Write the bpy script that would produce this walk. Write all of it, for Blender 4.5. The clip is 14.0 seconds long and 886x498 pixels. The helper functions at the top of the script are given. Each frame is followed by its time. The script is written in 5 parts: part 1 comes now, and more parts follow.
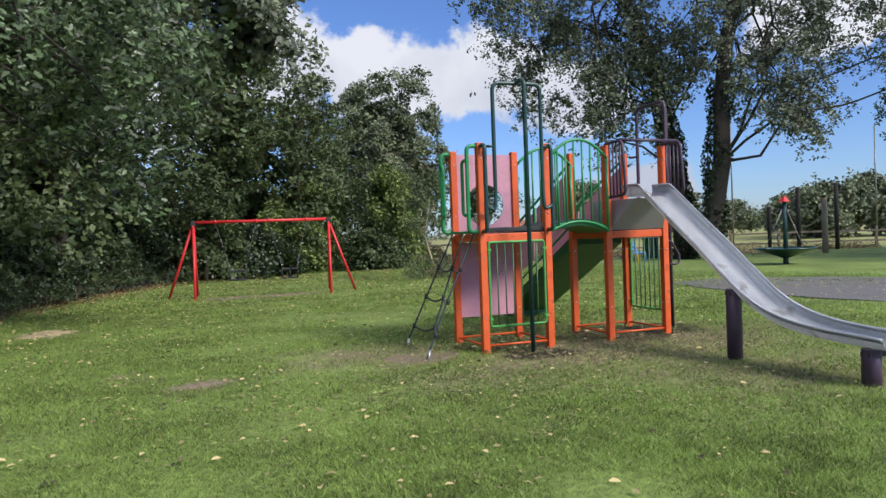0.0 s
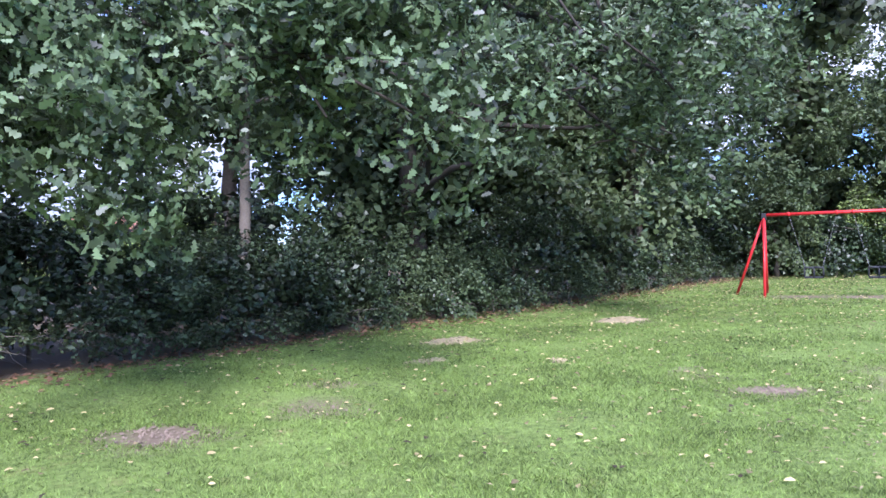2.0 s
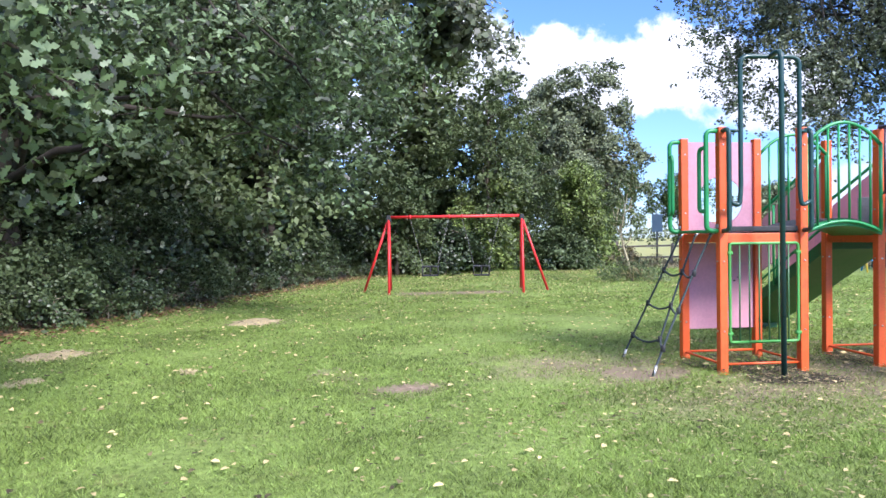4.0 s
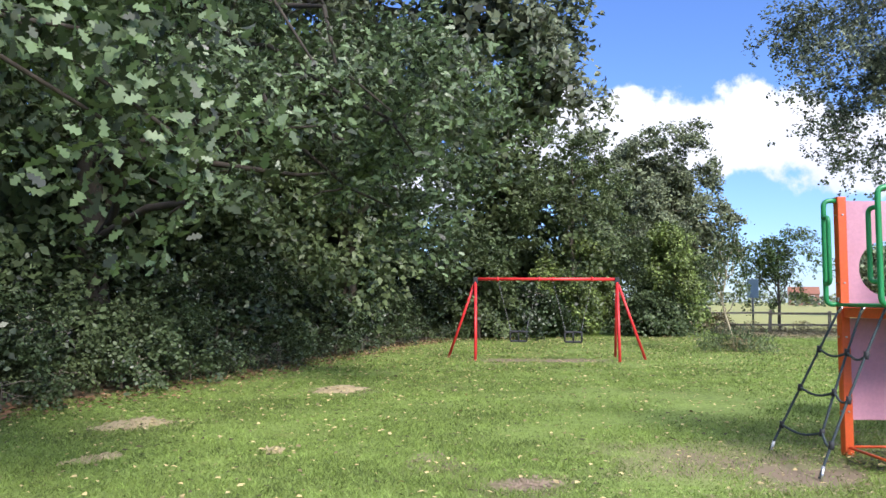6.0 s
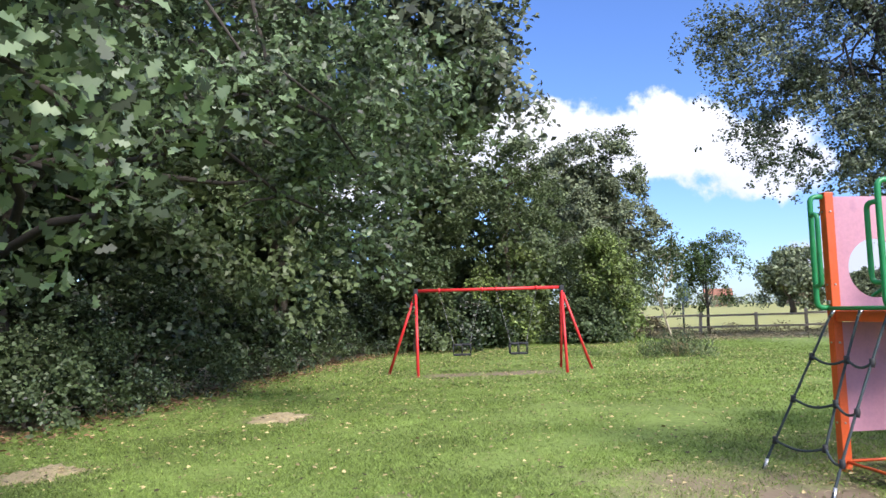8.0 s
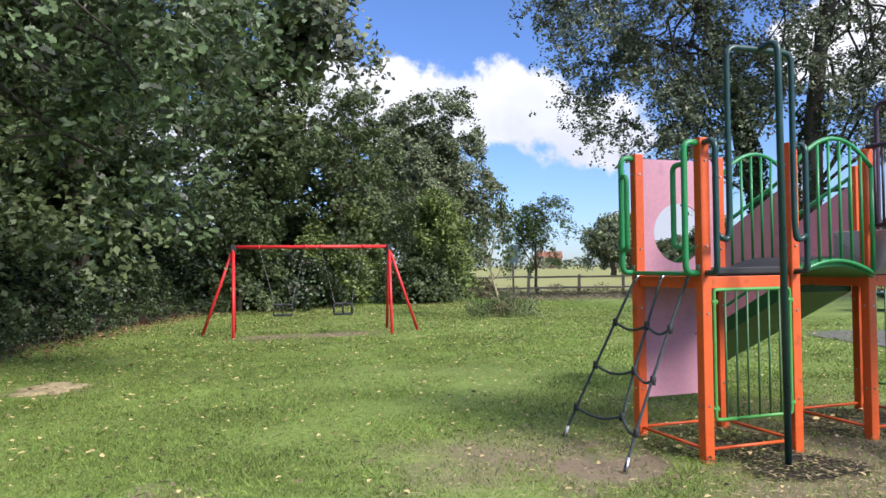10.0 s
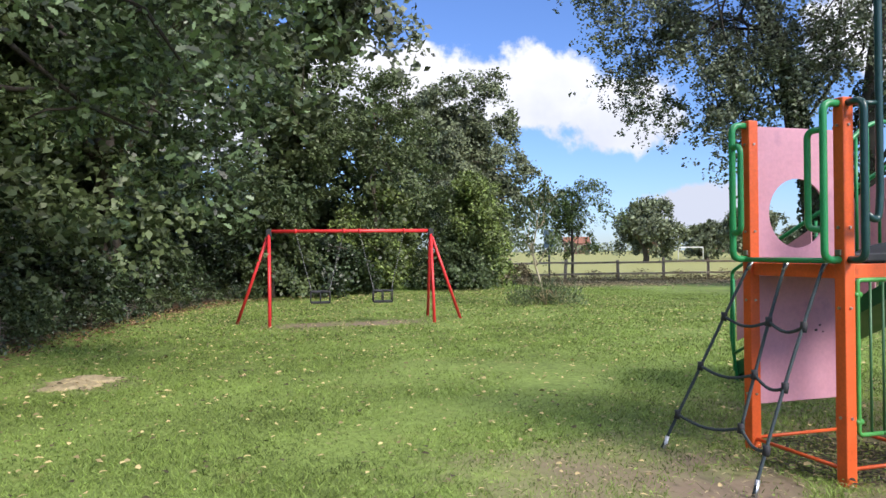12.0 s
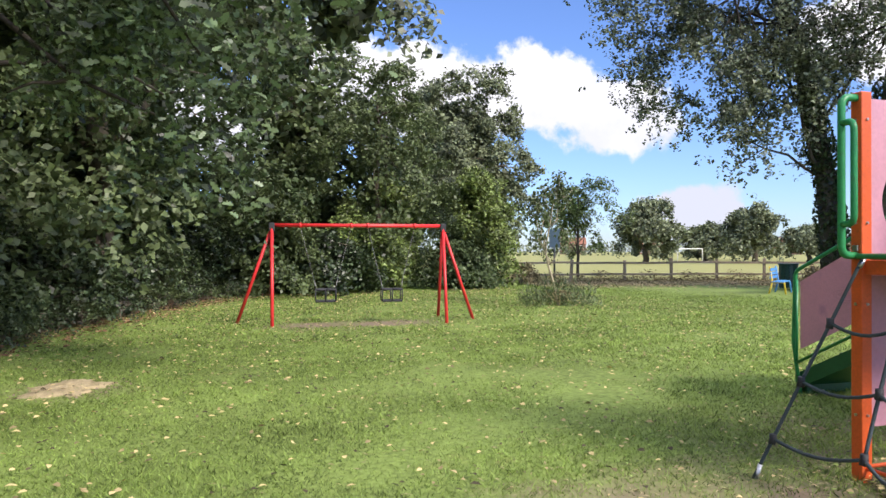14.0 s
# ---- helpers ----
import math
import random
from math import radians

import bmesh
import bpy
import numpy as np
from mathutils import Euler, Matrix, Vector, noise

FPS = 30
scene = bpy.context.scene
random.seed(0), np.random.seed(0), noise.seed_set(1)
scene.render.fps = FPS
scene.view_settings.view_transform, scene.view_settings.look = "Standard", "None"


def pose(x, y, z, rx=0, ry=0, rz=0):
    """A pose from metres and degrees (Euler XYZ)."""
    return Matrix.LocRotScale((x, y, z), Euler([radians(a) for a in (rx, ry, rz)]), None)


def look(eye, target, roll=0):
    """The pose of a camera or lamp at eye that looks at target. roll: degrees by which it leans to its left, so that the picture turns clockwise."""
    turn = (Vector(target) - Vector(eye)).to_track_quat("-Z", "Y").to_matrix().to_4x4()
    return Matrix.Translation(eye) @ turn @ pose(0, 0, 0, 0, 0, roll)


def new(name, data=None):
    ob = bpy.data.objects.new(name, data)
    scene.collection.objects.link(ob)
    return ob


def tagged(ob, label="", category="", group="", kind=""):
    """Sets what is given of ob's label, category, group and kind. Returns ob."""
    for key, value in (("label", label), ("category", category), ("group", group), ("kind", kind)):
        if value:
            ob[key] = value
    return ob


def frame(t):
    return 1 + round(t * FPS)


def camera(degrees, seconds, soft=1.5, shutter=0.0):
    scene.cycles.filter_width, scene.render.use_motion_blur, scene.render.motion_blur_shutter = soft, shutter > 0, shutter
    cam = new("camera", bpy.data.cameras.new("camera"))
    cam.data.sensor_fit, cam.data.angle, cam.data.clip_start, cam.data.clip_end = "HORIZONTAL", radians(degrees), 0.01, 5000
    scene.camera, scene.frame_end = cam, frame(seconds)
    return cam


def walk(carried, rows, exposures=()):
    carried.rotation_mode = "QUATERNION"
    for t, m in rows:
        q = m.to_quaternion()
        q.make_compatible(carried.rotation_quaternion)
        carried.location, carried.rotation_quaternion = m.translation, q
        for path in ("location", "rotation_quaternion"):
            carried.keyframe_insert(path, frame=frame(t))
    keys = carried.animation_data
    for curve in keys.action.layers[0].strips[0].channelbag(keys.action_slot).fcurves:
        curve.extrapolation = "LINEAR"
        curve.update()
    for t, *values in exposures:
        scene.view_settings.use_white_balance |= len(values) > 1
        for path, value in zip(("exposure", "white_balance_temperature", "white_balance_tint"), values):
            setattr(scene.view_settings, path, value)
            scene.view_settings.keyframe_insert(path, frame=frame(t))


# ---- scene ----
cam = camera(62.8, 14.0)
PATH = [
    (0, (-0.638, -0.717, 1.489), (0.513, 0.918, 1.454), -2.1),
    (0.5, (-0.713, -0.594, 1.46), (-0.001, 1.274, 1.402), -1.7),
    (1, (-0.722, -0.419, 1.494), (-0.676, 1.581, 1.507), -1.8),
    (1.5, (-0.646, -0.364, 1.487), (-0.886, 1.622, 1.525), -0.9),
    (2, (-0.563, -0.355, 1.477), (-0.827, 1.628, 1.474), -1.5),
    (2.5, (-0.583, -0.314, 1.463), (-0.738, 1.680, 1.421), -1.5),
    (3, (-0.615, -0.142, 1.484), (-0.438, 1.850, 1.469), -2.7),
    (3.5, (-0.623, 0.027, 1.473), (-0.032, 1.937, 1.459), -2.4),
    (3.7, (-0.602, 0.117, 1.469), (0.103, 1.988, 1.436), -1.2),
    (5.8, (-0.676, 1.081, 1.548), (0.017, 2.952, 1.678), 0.9),
    (6, (-0.717, 1.220, 1.554), (-0.185, 3.143, 1.694), 0.3),
    (6.5, (-0.825, 1.464, 1.589), (-0.511, 3.431, 1.755), -0.5),
    (7, (-0.880, 1.696, 1.618), (-0.360, 3.620, 1.789), -0.3),
    (7.5, (-0.878, 1.919, 1.588), (-0.114, 3.763, 1.705), -0.5),
    (8, (-0.769, 2.191, 1.605), (-0.043, 4.047, 1.774), -1.6),
    (8.5, (-0.625, 2.305, 1.565), (0.256, 4.097, 1.668), -2.4),
    (8.7, (-0.537, 2.334, 1.566), (0.500, 4.042, 1.615), -1.7),
    (10.8, (0.088, 3.001, 1.631), (1.219, 4.650, 1.661), -1.1),
    (11, (0.102, 3.102, 1.632), (1.248, 4.741, 1.644), -1.4),
    (11.5, (0.076, 3.375, 1.639), (1.303, 4.954, 1.633), -1.0),
    (12, (0.057, 3.643, 1.612), (1.105, 5.348, 1.62), -0.6),
    (12.5, (0.150, 3.832, 1.627), (0.868, 5.697, 1.705), -1.5),
    (13, (0.205, 4.061, 1.584), (0.980, 5.903, 1.639), -0.6),
    (13.5, (0.161, 4.451, 1.586), (1.212, 6.152, 1.649), -0.2),
    (14, (0.203, 4.646, 1.559), (1.262, 6.342, 1.565), 0.0),
]
walk(cam, [(t, look(eye, target, roll)) for t, eye, target, roll in PATH],
     exposures=[(0, 0.58, 6250, 12), (0.5, 0.80, 6250, 13), (0.8, 0.92, 6150, 14), (1.5, 1.34, 5450, 24), (2.5, 1.64, 5250, 26), (3.5, 1.66, 5450, 22), (3.7, 1.61, 5600, 20), (5.8, 1.24, 6150, 15), (7.0, 1.38, 6100, 15), (8.0, 1.24, 6200, 15), (8.7, 1.10, 6250, 15), (11.0, 0.95, 6350, 13), (12.5, 1.05, 6400, 14), (14.0, 1.15, 6600, 15)])

# ---- light ----
SUN_FROM = Vector((0.24, -0.97, 0.0)).normalized()
SUN_ELEV = radians(37)
world = bpy.data.worlds.new("sky")
scene.world = world
world.use_nodes = True


def build_sky():
    nt = world.node_tree
    nt.nodes.clear()
    N = nt.nodes.new
    out = N("ShaderNodeOutputWorld")
    bg = N("ShaderNodeBackground")
    bg.inputs["Strength"].default_value = 0.09
    sky = N("ShaderNodeTexSky")
    sky.sky_type = "NISHITA"
    sky.sun_disc = False
    sky.sun_elevation = SUN_ELEV
    sky.sun_rotation = math.atan2(SUN_FROM.x, SUN_FROM.y)
    sky.air_density, sky.dust_density, sky.ozone_density = 1.0, 0.4, 2.2
    tc = N("ShaderNodeTexCoord")
    sep = N("ShaderNodeSeparateXYZ")
    nt.links.new(tc.outputs["Generated"], sep.inputs[0])

    def m(op, a, b=None, c=None, clamp=False):
        n = N("ShaderNodeMath")
        n.operation, n.use_clamp = op, clamp
        for i, v in enumerate((a, b, c)):
            if v is None:
                continue
            if isinstance(v, (int, float)):
                n.inputs[i].default_value = v
            else:
                nt.links.new(v, n.inputs[i])
        return n.outputs[0]

    # azimuth from +y towards +x and elevation, in degrees
    az = m("MULTIPLY", m("ARCTAN2", sep.outputs[0], sep.outputs[1]), 57.296)
    el = m("MULTIPLY", m("ARCSINE", sep.outputs[2]), 57.296)
    warp = N("ShaderNodeTexNoise")
    warp.inputs["Scale"].default_value = 17.0
    warp.inputs["Detail"].default_value = 8.0
    warp.inputs["Roughness"].default_value = 0.58
    nt.links.new(tc.outputs["Generated"], warp.inputs["Vector"])
    wn = m("SUBTRACT", warp.outputs["Fac"], 0.5)

    def bank(a0, e0, ra, re):
        x = m("DIVIDE", m("SUBTRACT", az, a0), ra)
        y = m("DIVIDE", m("SUBTRACT", el, e0), re)
        r = m("SQRT", m("ADD", m("MULTIPLY", x, x), m("MULTIPLY", y, y)))
        return m("SUBTRACT", 1.0, r)

    # cumulus banks: azimuth, elevation, half widths
    shape = None
    # the last four are unseen overhead cloud, added to fill the shaded sides
    for b in ((23.5, 13.5, 6, 5.6), (31, 12.0, 7, 4.6), (38.5, 12.2, 6.5, 4.2), (46.0, 10.2, 5.5, 3.4), (50.8, 2.9, 5.0, 2.6), (64, 15, 7, 4), (80, 20, 9, 7), (-60, 25, 14, 9), (140, 28, 20, 10), (-130, 22, 20, 9), (98, 9, 16, 5), (8, 9, 14, 5), (-32, 9, 18, 10), (175, 48, 70, 20), (-95, 52, 60, 18), (85, 56, 50, 18), (10, 70, 60, 14)):
        v = bank(*b)
        shape = v if shape is None else m("MAXIMUM", shape, v)
    edge = m("ADD", shape, m("MULTIPLY", wn, 1.5))
    ramp = N("ShaderNodeMapRange")
    ramp.interpolation_type = "SMOOTHSTEP"
    ramp.inputs["From Min"].default_value = 0.08
    ramp.inputs["From Max"].default_value = 0.34
    nt.links.new(edge, ramp.inputs["Value"])
    soft = N("ShaderNodeTexNoise")
    soft.inputs["Scale"].default_value = 9.0
    soft.inputs["Detail"].default_value = 5.0
    nt.links.new(tc.outputs["Generated"], soft.inputs["Vector"])
    # grey undersides: lower in the sky the banks are greyer
    under = m("ADD", m("MULTIPLY", m("SUBTRACT", el, 9.0), 0.10), m("MULTIPLY", m("SUBTRACT", soft.outputs["Fac"], 0.32), 2.6), clamp=True)
    tone = N("ShaderNodeMix")
    tone.data_type = "RGBA"
    tone.inputs["A"].default_value = (4.0, 4.3, 5.0, 1)
    tone.inputs["B"].default_value = (6.1, 6.2, 6.5, 1)
    nt.links.new(under, tone.inputs["Factor"])
    # unseen cloud above 24 degrees is brightened up to twofold to lift ambient light
    high = N("ShaderNodeMapRange")
    high.inputs["From Min"].default_value, high.inputs["From Max"].default_value = 24.0, 46.0
    high.inputs["To Min"].default_value, high.inputs["To Max"].default_value = 1.0, 2.0
    nt.links.new(el, high.inputs["Value"])
    lit = N("ShaderNodeVectorMath")
    lit.operation = "SCALE"
    nt.links.new(tone.outputs["Result"], lit.inputs[0])
    nt.links.new(high.outputs[0], lit.inputs["Scale"])
    sat = N("ShaderNodeMix")
    sat.data_type, sat.blend_type = "RGBA", "MULTIPLY"
    sat.inputs["Factor"].default_value = 1.0
    sat.inputs["B"].default_value = (0.62, 0.77, 1.10, 1)
    nt.links.new(sky.outputs[0], sat.inputs["A"])
    mix = N("ShaderNodeMix")
    mix.data_type = "RGBA"
    nt.links.new(ramp.outputs[0], mix.inputs["Factor"])
    nt.links.new(sat.outputs["Result"], mix.inputs["A"])
    nt.links.new(lit.outputs[0], mix.inputs["B"])
    nt.links.new(mix.outputs["Result"], bg.inputs["Color"])
    nt.links.new(bg.outputs[0], out.inputs["Surface"])


build_sky()
sun_lamp = bpy.data.lights.new("sun", "SUN")
sun_lamp.energy, sun_lamp.angle, sun_lamp.color = 2.7, radians(18.0), (1.0, 0.93, 0.84)
sun_ob = new("sun", sun_lamp)
sun_dir = Vector((SUN_FROM.x * math.cos(SUN_ELEV), SUN_FROM.y * math.cos(SUN_ELEV), math.sin(SUN_ELEV)))
sun_ob.matrix_world = look(sun_dir * 60, (0, 0, 0))

# ---- materials ----


def material(name, color, rough=0.6, metal=0.0, vary=0.25, scale=8.0, fine=90.0, bump=0.0, stain=None, stain_at=0.62, spec=0.5, island=0.0, translucent=0.0, objrand=0.0, coords="Object", bump_scale=None):
    mt = bpy.data.materials.new(name)
    mt.use_nodes = True
    nt = mt.node_tree
    nt.nodes.clear()
    N = nt.nodes.new
    out = N("ShaderNodeOutputMaterial")
    bsdf = N("ShaderNodeBsdfPrincipled")
    tc = N("ShaderNodeTexCoord")
    big = N("ShaderNodeTexNoise")
    big.inputs["Scale"].default_value = scale
    big.inputs["Detail"].default_value = 5
    small = N("ShaderNodeTexNoise")
    small.inputs["Scale"].default_value = fine
    small.inputs["Detail"].default_value = 3
    for n in (big, small):
        nt.links.new(tc.outputs[coords], n.inputs["Vector"])
    add = N("ShaderNodeMath")
    add.operation = "ADD"
    nt.links.new(big.outputs["Fac"], add.inputs[0])
    nt.links.new(small.outputs["Fac"], add.inputs[1])
    last = add.outputs[0]
    if island or objrand:
        geo = N("ShaderNodeNewGeometry") if island else N("ShaderNodeObjectInfo")
        ma = N("ShaderNodeMath")
        ma.operation = "MULTIPLY_ADD"
        nt.links.new(geo.outputs["Random Per Island" if island else "Random"], ma.inputs[0])
        ma.inputs[1].default_value = 2 * (island or objrand)
        nt.links.new(last, ma.inputs[2])
        sub = N("ShaderNodeMath")
        sub.operation = "SUBTRACT"
        nt.links.new(ma.outputs[0], sub.inputs[0])
        sub.inputs[1].default_value = (island or objrand)
        last = sub.outputs[0]
    rng_ = N("ShaderNodeMapRange")
    rng_.inputs["From Min"].default_value, rng_.inputs["From Max"].default_value = 0.5, 1.5
    rng_.inputs["To Min"].default_value, rng_.inputs["To Max"].default_value = 1 - vary, 1 + vary
    nt.links.new(last, rng_.inputs["Value"])
    mul = N("ShaderNodeMix")
    mul.data_type, mul.blend_type = "RGBA", "MULTIPLY"
    mul.inputs["Factor"].default_value = 1.0
    mul.inputs["A"].default_value = (*color, 1)
    nt.links.new(rng_.outputs[0], mul.inputs["B"])
    col = mul.outputs["Result"]
    if stain:
        ramp = N("ShaderNodeMapRange")
        ramp.inputs["From Min"].default_value, ramp.inputs["From Max"].default_value = stain_at, stain_at + 0.1
        nt.links.new(big.outputs["Fac"], ramp.inputs["Value"])
        st = N("ShaderNodeMix")
        st.data_type = "RGBA"
        nt.links.new(ramp.outputs[0], st.inputs["Factor"])
        nt.links.new(col, st.inputs["A"])
        st.inputs["B"].default_value = (*stain, 1)
        col = st.outputs["Result"]
    nt.links.new(col, bsdf.inputs["Base Color"])
    rr = N("ShaderNodeMapRange")
    rr.inputs["To Min"].default_value, rr.inputs["To Max"].default_value = max(0.02, rough - 0.12), min(1, rough + 0.12)
    nt.links.new(big.outputs["Fac"], rr.inputs["Value"])
    nt.links.new(rr.outputs[0], bsdf.inputs["Roughness"])
    bsdf.inputs["Metallic"].default_value = metal
    bsdf.inputs["Specular IOR Level"].default_value = spec
    if bump:
        bp = N("ShaderNodeBump")
        bp.inputs["Strength"].default_value = bump
        bp.inputs["Distance"].default_value = 0.01
        nt.links.new(small.outputs["Fac"], bp.inputs["Height"])
        nt.links.new(bp.outputs[0], bsdf.inputs["Normal"])
    surf = bsdf.outputs[0]
    if translucent:
        tr = N("ShaderNodeBsdfTranslucent")
        nt.links.new(col, tr.inputs["Color"])
        mx = N("ShaderNodeMixShader")
        mx.inputs[0].default_value = translucent
        nt.links.new(surf, mx.inputs[1])
        nt.links.new(tr.outputs[0], mx.inputs[2])
        surf = mx.outputs[0]
    nt.links.new(surf, out.inputs["Surface"])
    return mt


M_ORANGE = material("orange_paint", (0.66, 0.105, 0.022), 0.42, vary=0.22, scale=6, fine=60, stain=(0.42, 0.075, 0.02), stain_at=0.66, bump=0.05)
M_PINK = material("pink_plastic", (0.66, 0.34, 0.42), 0.5, translucent=0.22, vary=0.12, scale=3, fine=40, stain=(0.52, 0.27, 0.36), stain_at=0.62, bump=0.03)
M_GREEN = material("green_paint", (0.022, 0.235, 0.075), 0.36, vary=0.25, scale=7, fine=70, stain=(0.03, 0.17, 0.06), stain_at=0.64)
M_LIME = material("light_green_paint", (0.075, 0.30, 0.065), 0.4, vary=0.25, scale=9, fine=80)
M_TEAL = material("dark_green_paint", (0.012, 0.048, 0.045), 0.32, vary=0.3, scale=6, fine=70, stain=(0.03, 0.07, 0.065), stain_at=0.63)
M_PURPLE = material("purple_paint", (0.058, 0.034, 0.060), 0.45, vary=0.3, scale=6, fine=60, stain=(0.12, 0.08, 0.1), stain_at=0.64)
M_STEEL = material("worn_steel", (0.66, 0.67, 0.69), 0.34, metal=0.6, vary=0.18, scale=4, fine=50, stain=(0.42, 0.41, 0.40), stain_at=0.6, bump=0.02)
M_BOLT = material("bolt_steel", (0.5, 0.5, 0.5), 0.35, metal=1.0)
M_RED = material("red_paint", (0.62, 0.028, 0.03), 0.45, vary=0.25, scale=5, fine=60, stain=(0.40, 0.03, 0.03), stain_at=0.64)
M_RUBBER = material("black_rubber", (0.022, 0.023, 0.026), 0.7, vary=0.4, scale=10, fine=80, bump=0.2)
M_CHAIN = material("chain_steel", (0.22, 0.22, 0.22), 0.5, metal=0.8)
M_ROPE = material("blue_grey_rope", (0.045, 0.062, 0.068), 0.85, vary=0.35, scale=30, fine=300, bump=0.6)
M_WOOD = material("weathered_wood", (0.31, 0.25, 0.185), 0.85, vary=0.35, scale=3, fine=60, bump=0.4, objrand=0.25)
M_PALE_WOOD = material("pale_timber", (0.42, 0.36, 0.24), 0.85, vary=0.3, scale=3, fine=60, bump=0.4, objrand=0.25)
M_DARK_WOOD = material("dark_timber", (0.03, 0.026, 0.022), 0.85, vary=0.3, scale=3, fine=60, bump=0.4)
M_BARK = material("bark", (0.11, 0.088, 0.065), 0.92, vary=0.5, scale=4, fine=25, bump=1.0, stain=(0.05, 0.075, 0.03), stain_at=0.6)
M_DARK_BARK = material("dark_oak_bark", (0.045, 0.036, 0.027), 0.92, vary=0.5, scale=4, fine=25, bump=1.0, stain=(0.03, 0.045, 0.02), stain_at=0.6)
# pale bark, toned down so the slim oak's trunk looks shaded
M_PALE_BARK = material("pale_bark", (0.16, 0.135, 0.105), 0.9, vary=0.4, scale=5, fine=40, bump=0.6)
M_OAK = material("oak_leaf", (0.104, 0.148, 0.068), 0.42, vary=0.75, scale=0.6, fine=3, island=0.75, translucent=0.25, spec=0.55)
M_DARKLEAF = material("dark_leaf", (0.082, 0.116, 0.050), 0.5, vary=0.6, scale=0.5, fine=3, island=0.4, translucent=0.28, spec=0.35)
# dark laurel green, with the shade under the boughs put into the colour
M_SHRUBLEAF = material("glossy_shaded_shrub_leaf", (0.040, 0.062, 0.026), 0.42, vary=0.7, scale=0.7, fine=3, island=0.6, translucent=0.12, spec=0.5)
M_MIDLEAF = material("mid_leaf", (0.108, 0.145, 0.058), 0.5, vary=0.6, scale=0.5, fine=3, island=0.4, translucent=0.3)
M_LIGHTLEAF = material("light_leaf", (0.165, 0.22, 0.062), 0.5, vary=0.65, scale=0.5, fine=3, island=0.6, translucent=0.2)
M_POPLAR = material("grey_green_leaf", (0.15, 0.175, 0.11), 0.5, vary=0.7, scale=0.5, fine=3, island=0.6, translucent=0.28)
M_IVY = material("ivy_leaf", (0.025, 0.045, 0.015), 0.45, vary=0.6, scale=1, fine=5, island=0.6, translucent=0.1)
# lighter than true leaf: distance haze and sun are mixed into the colour
M_FARLEAF = material("hazed_far_leaf", (0.15, 0.18, 0.098), 0.6, vary=0.6, scale=0.3, fine=1.2, island=0.6, translucent=0.15)
M_DRYLEAF = material("fallen_leaf", (0.37, 0.29, 0.14), 0.85, vary=0.85, scale=1, fine=9, island=0.8, translucent=0.1)
M_LITTER = material("leaf_litter", (0.22, 0.115, 0.06), 0.9, vary=0.6, scale=3, fine=40, bump=0.6, island=0.5)
M_GRASS = material("grass_blade", (0.205, 0.285, 0.068), 0.55, vary=0.72, scale=0.7, fine=4, island=0.4, translucent=0.3, spec=0.3)
M_SAND = material("dry_soil", (0.37, 0.30, 0.17), 0.95, vary=0.5, scale=9, fine=70, bump=0.8)
M_SOIL = material("bare_soil", (0.26, 0.195, 0.14), 0.95, vary=0.4, scale=5, fine=60, bump=0.8)
M_MAT = material("rubber_grass_mat", (0.06, 0.053, 0.04), 0.9, vary=0.5, scale=6, fine=80, bump=0.6)
M_TARMAC = material("tarmac", (0.135, 0.128, 0.125), 0.9, vary=0.2, scale=1.2, fine=120, bump=0.4)
M_BLUE = material("blue_paint", (0.07, 0.28, 0.62), 0.45, vary=0.2, scale=4, fine=50)
M_YELLOW = material("yellow_paint", (0.62, 0.45, 0.04), 0.5, vary=0.2)
M_WHITE = material("white_paint", (0.8, 0.8, 0.78), 0.5, vary=0.1)
M_BRICK = material("far_brick", (0.24, 0.14, 0.10), 0.9, vary=0.3, scale=1, fine=8)
M_ROOF = material("far_roof_tile", (0.25, 0.11, 0.07), 0.9, vary=0.3, scale=1, fine=8)
M_GREY = material("grey_steel_panel", (0.33, 0.335, 0.34), 0.5, metal=0.3, vary=0.2, scale=4, fine=40)
M_SIGN = material("sign_board", (0.22, 0.30, 0.38), 0.5, vary=0.15)
M_DRYWEED = material("dry_weed", (0.33, 0.27, 0.15), 0.85, vary=0.6, scale=1, fine=8, island=0.5, translucent=0.2)
# dark green, deepened to carry the shade of the ramp's underside
M_RAMP = material("shaded_dark_green_plastic", (0.011, 0.085, 0.03), 0.45, vary=0.3, scale=4, fine=40)
M_BAR = material("grey_green_bar", (0.06, 0.16, 0.065), 0.45, vary=0.3, scale=6, fine=60)
M_GLASS = material("far_window", (0.04, 0.05, 0.06), 0.1, vary=0.1)


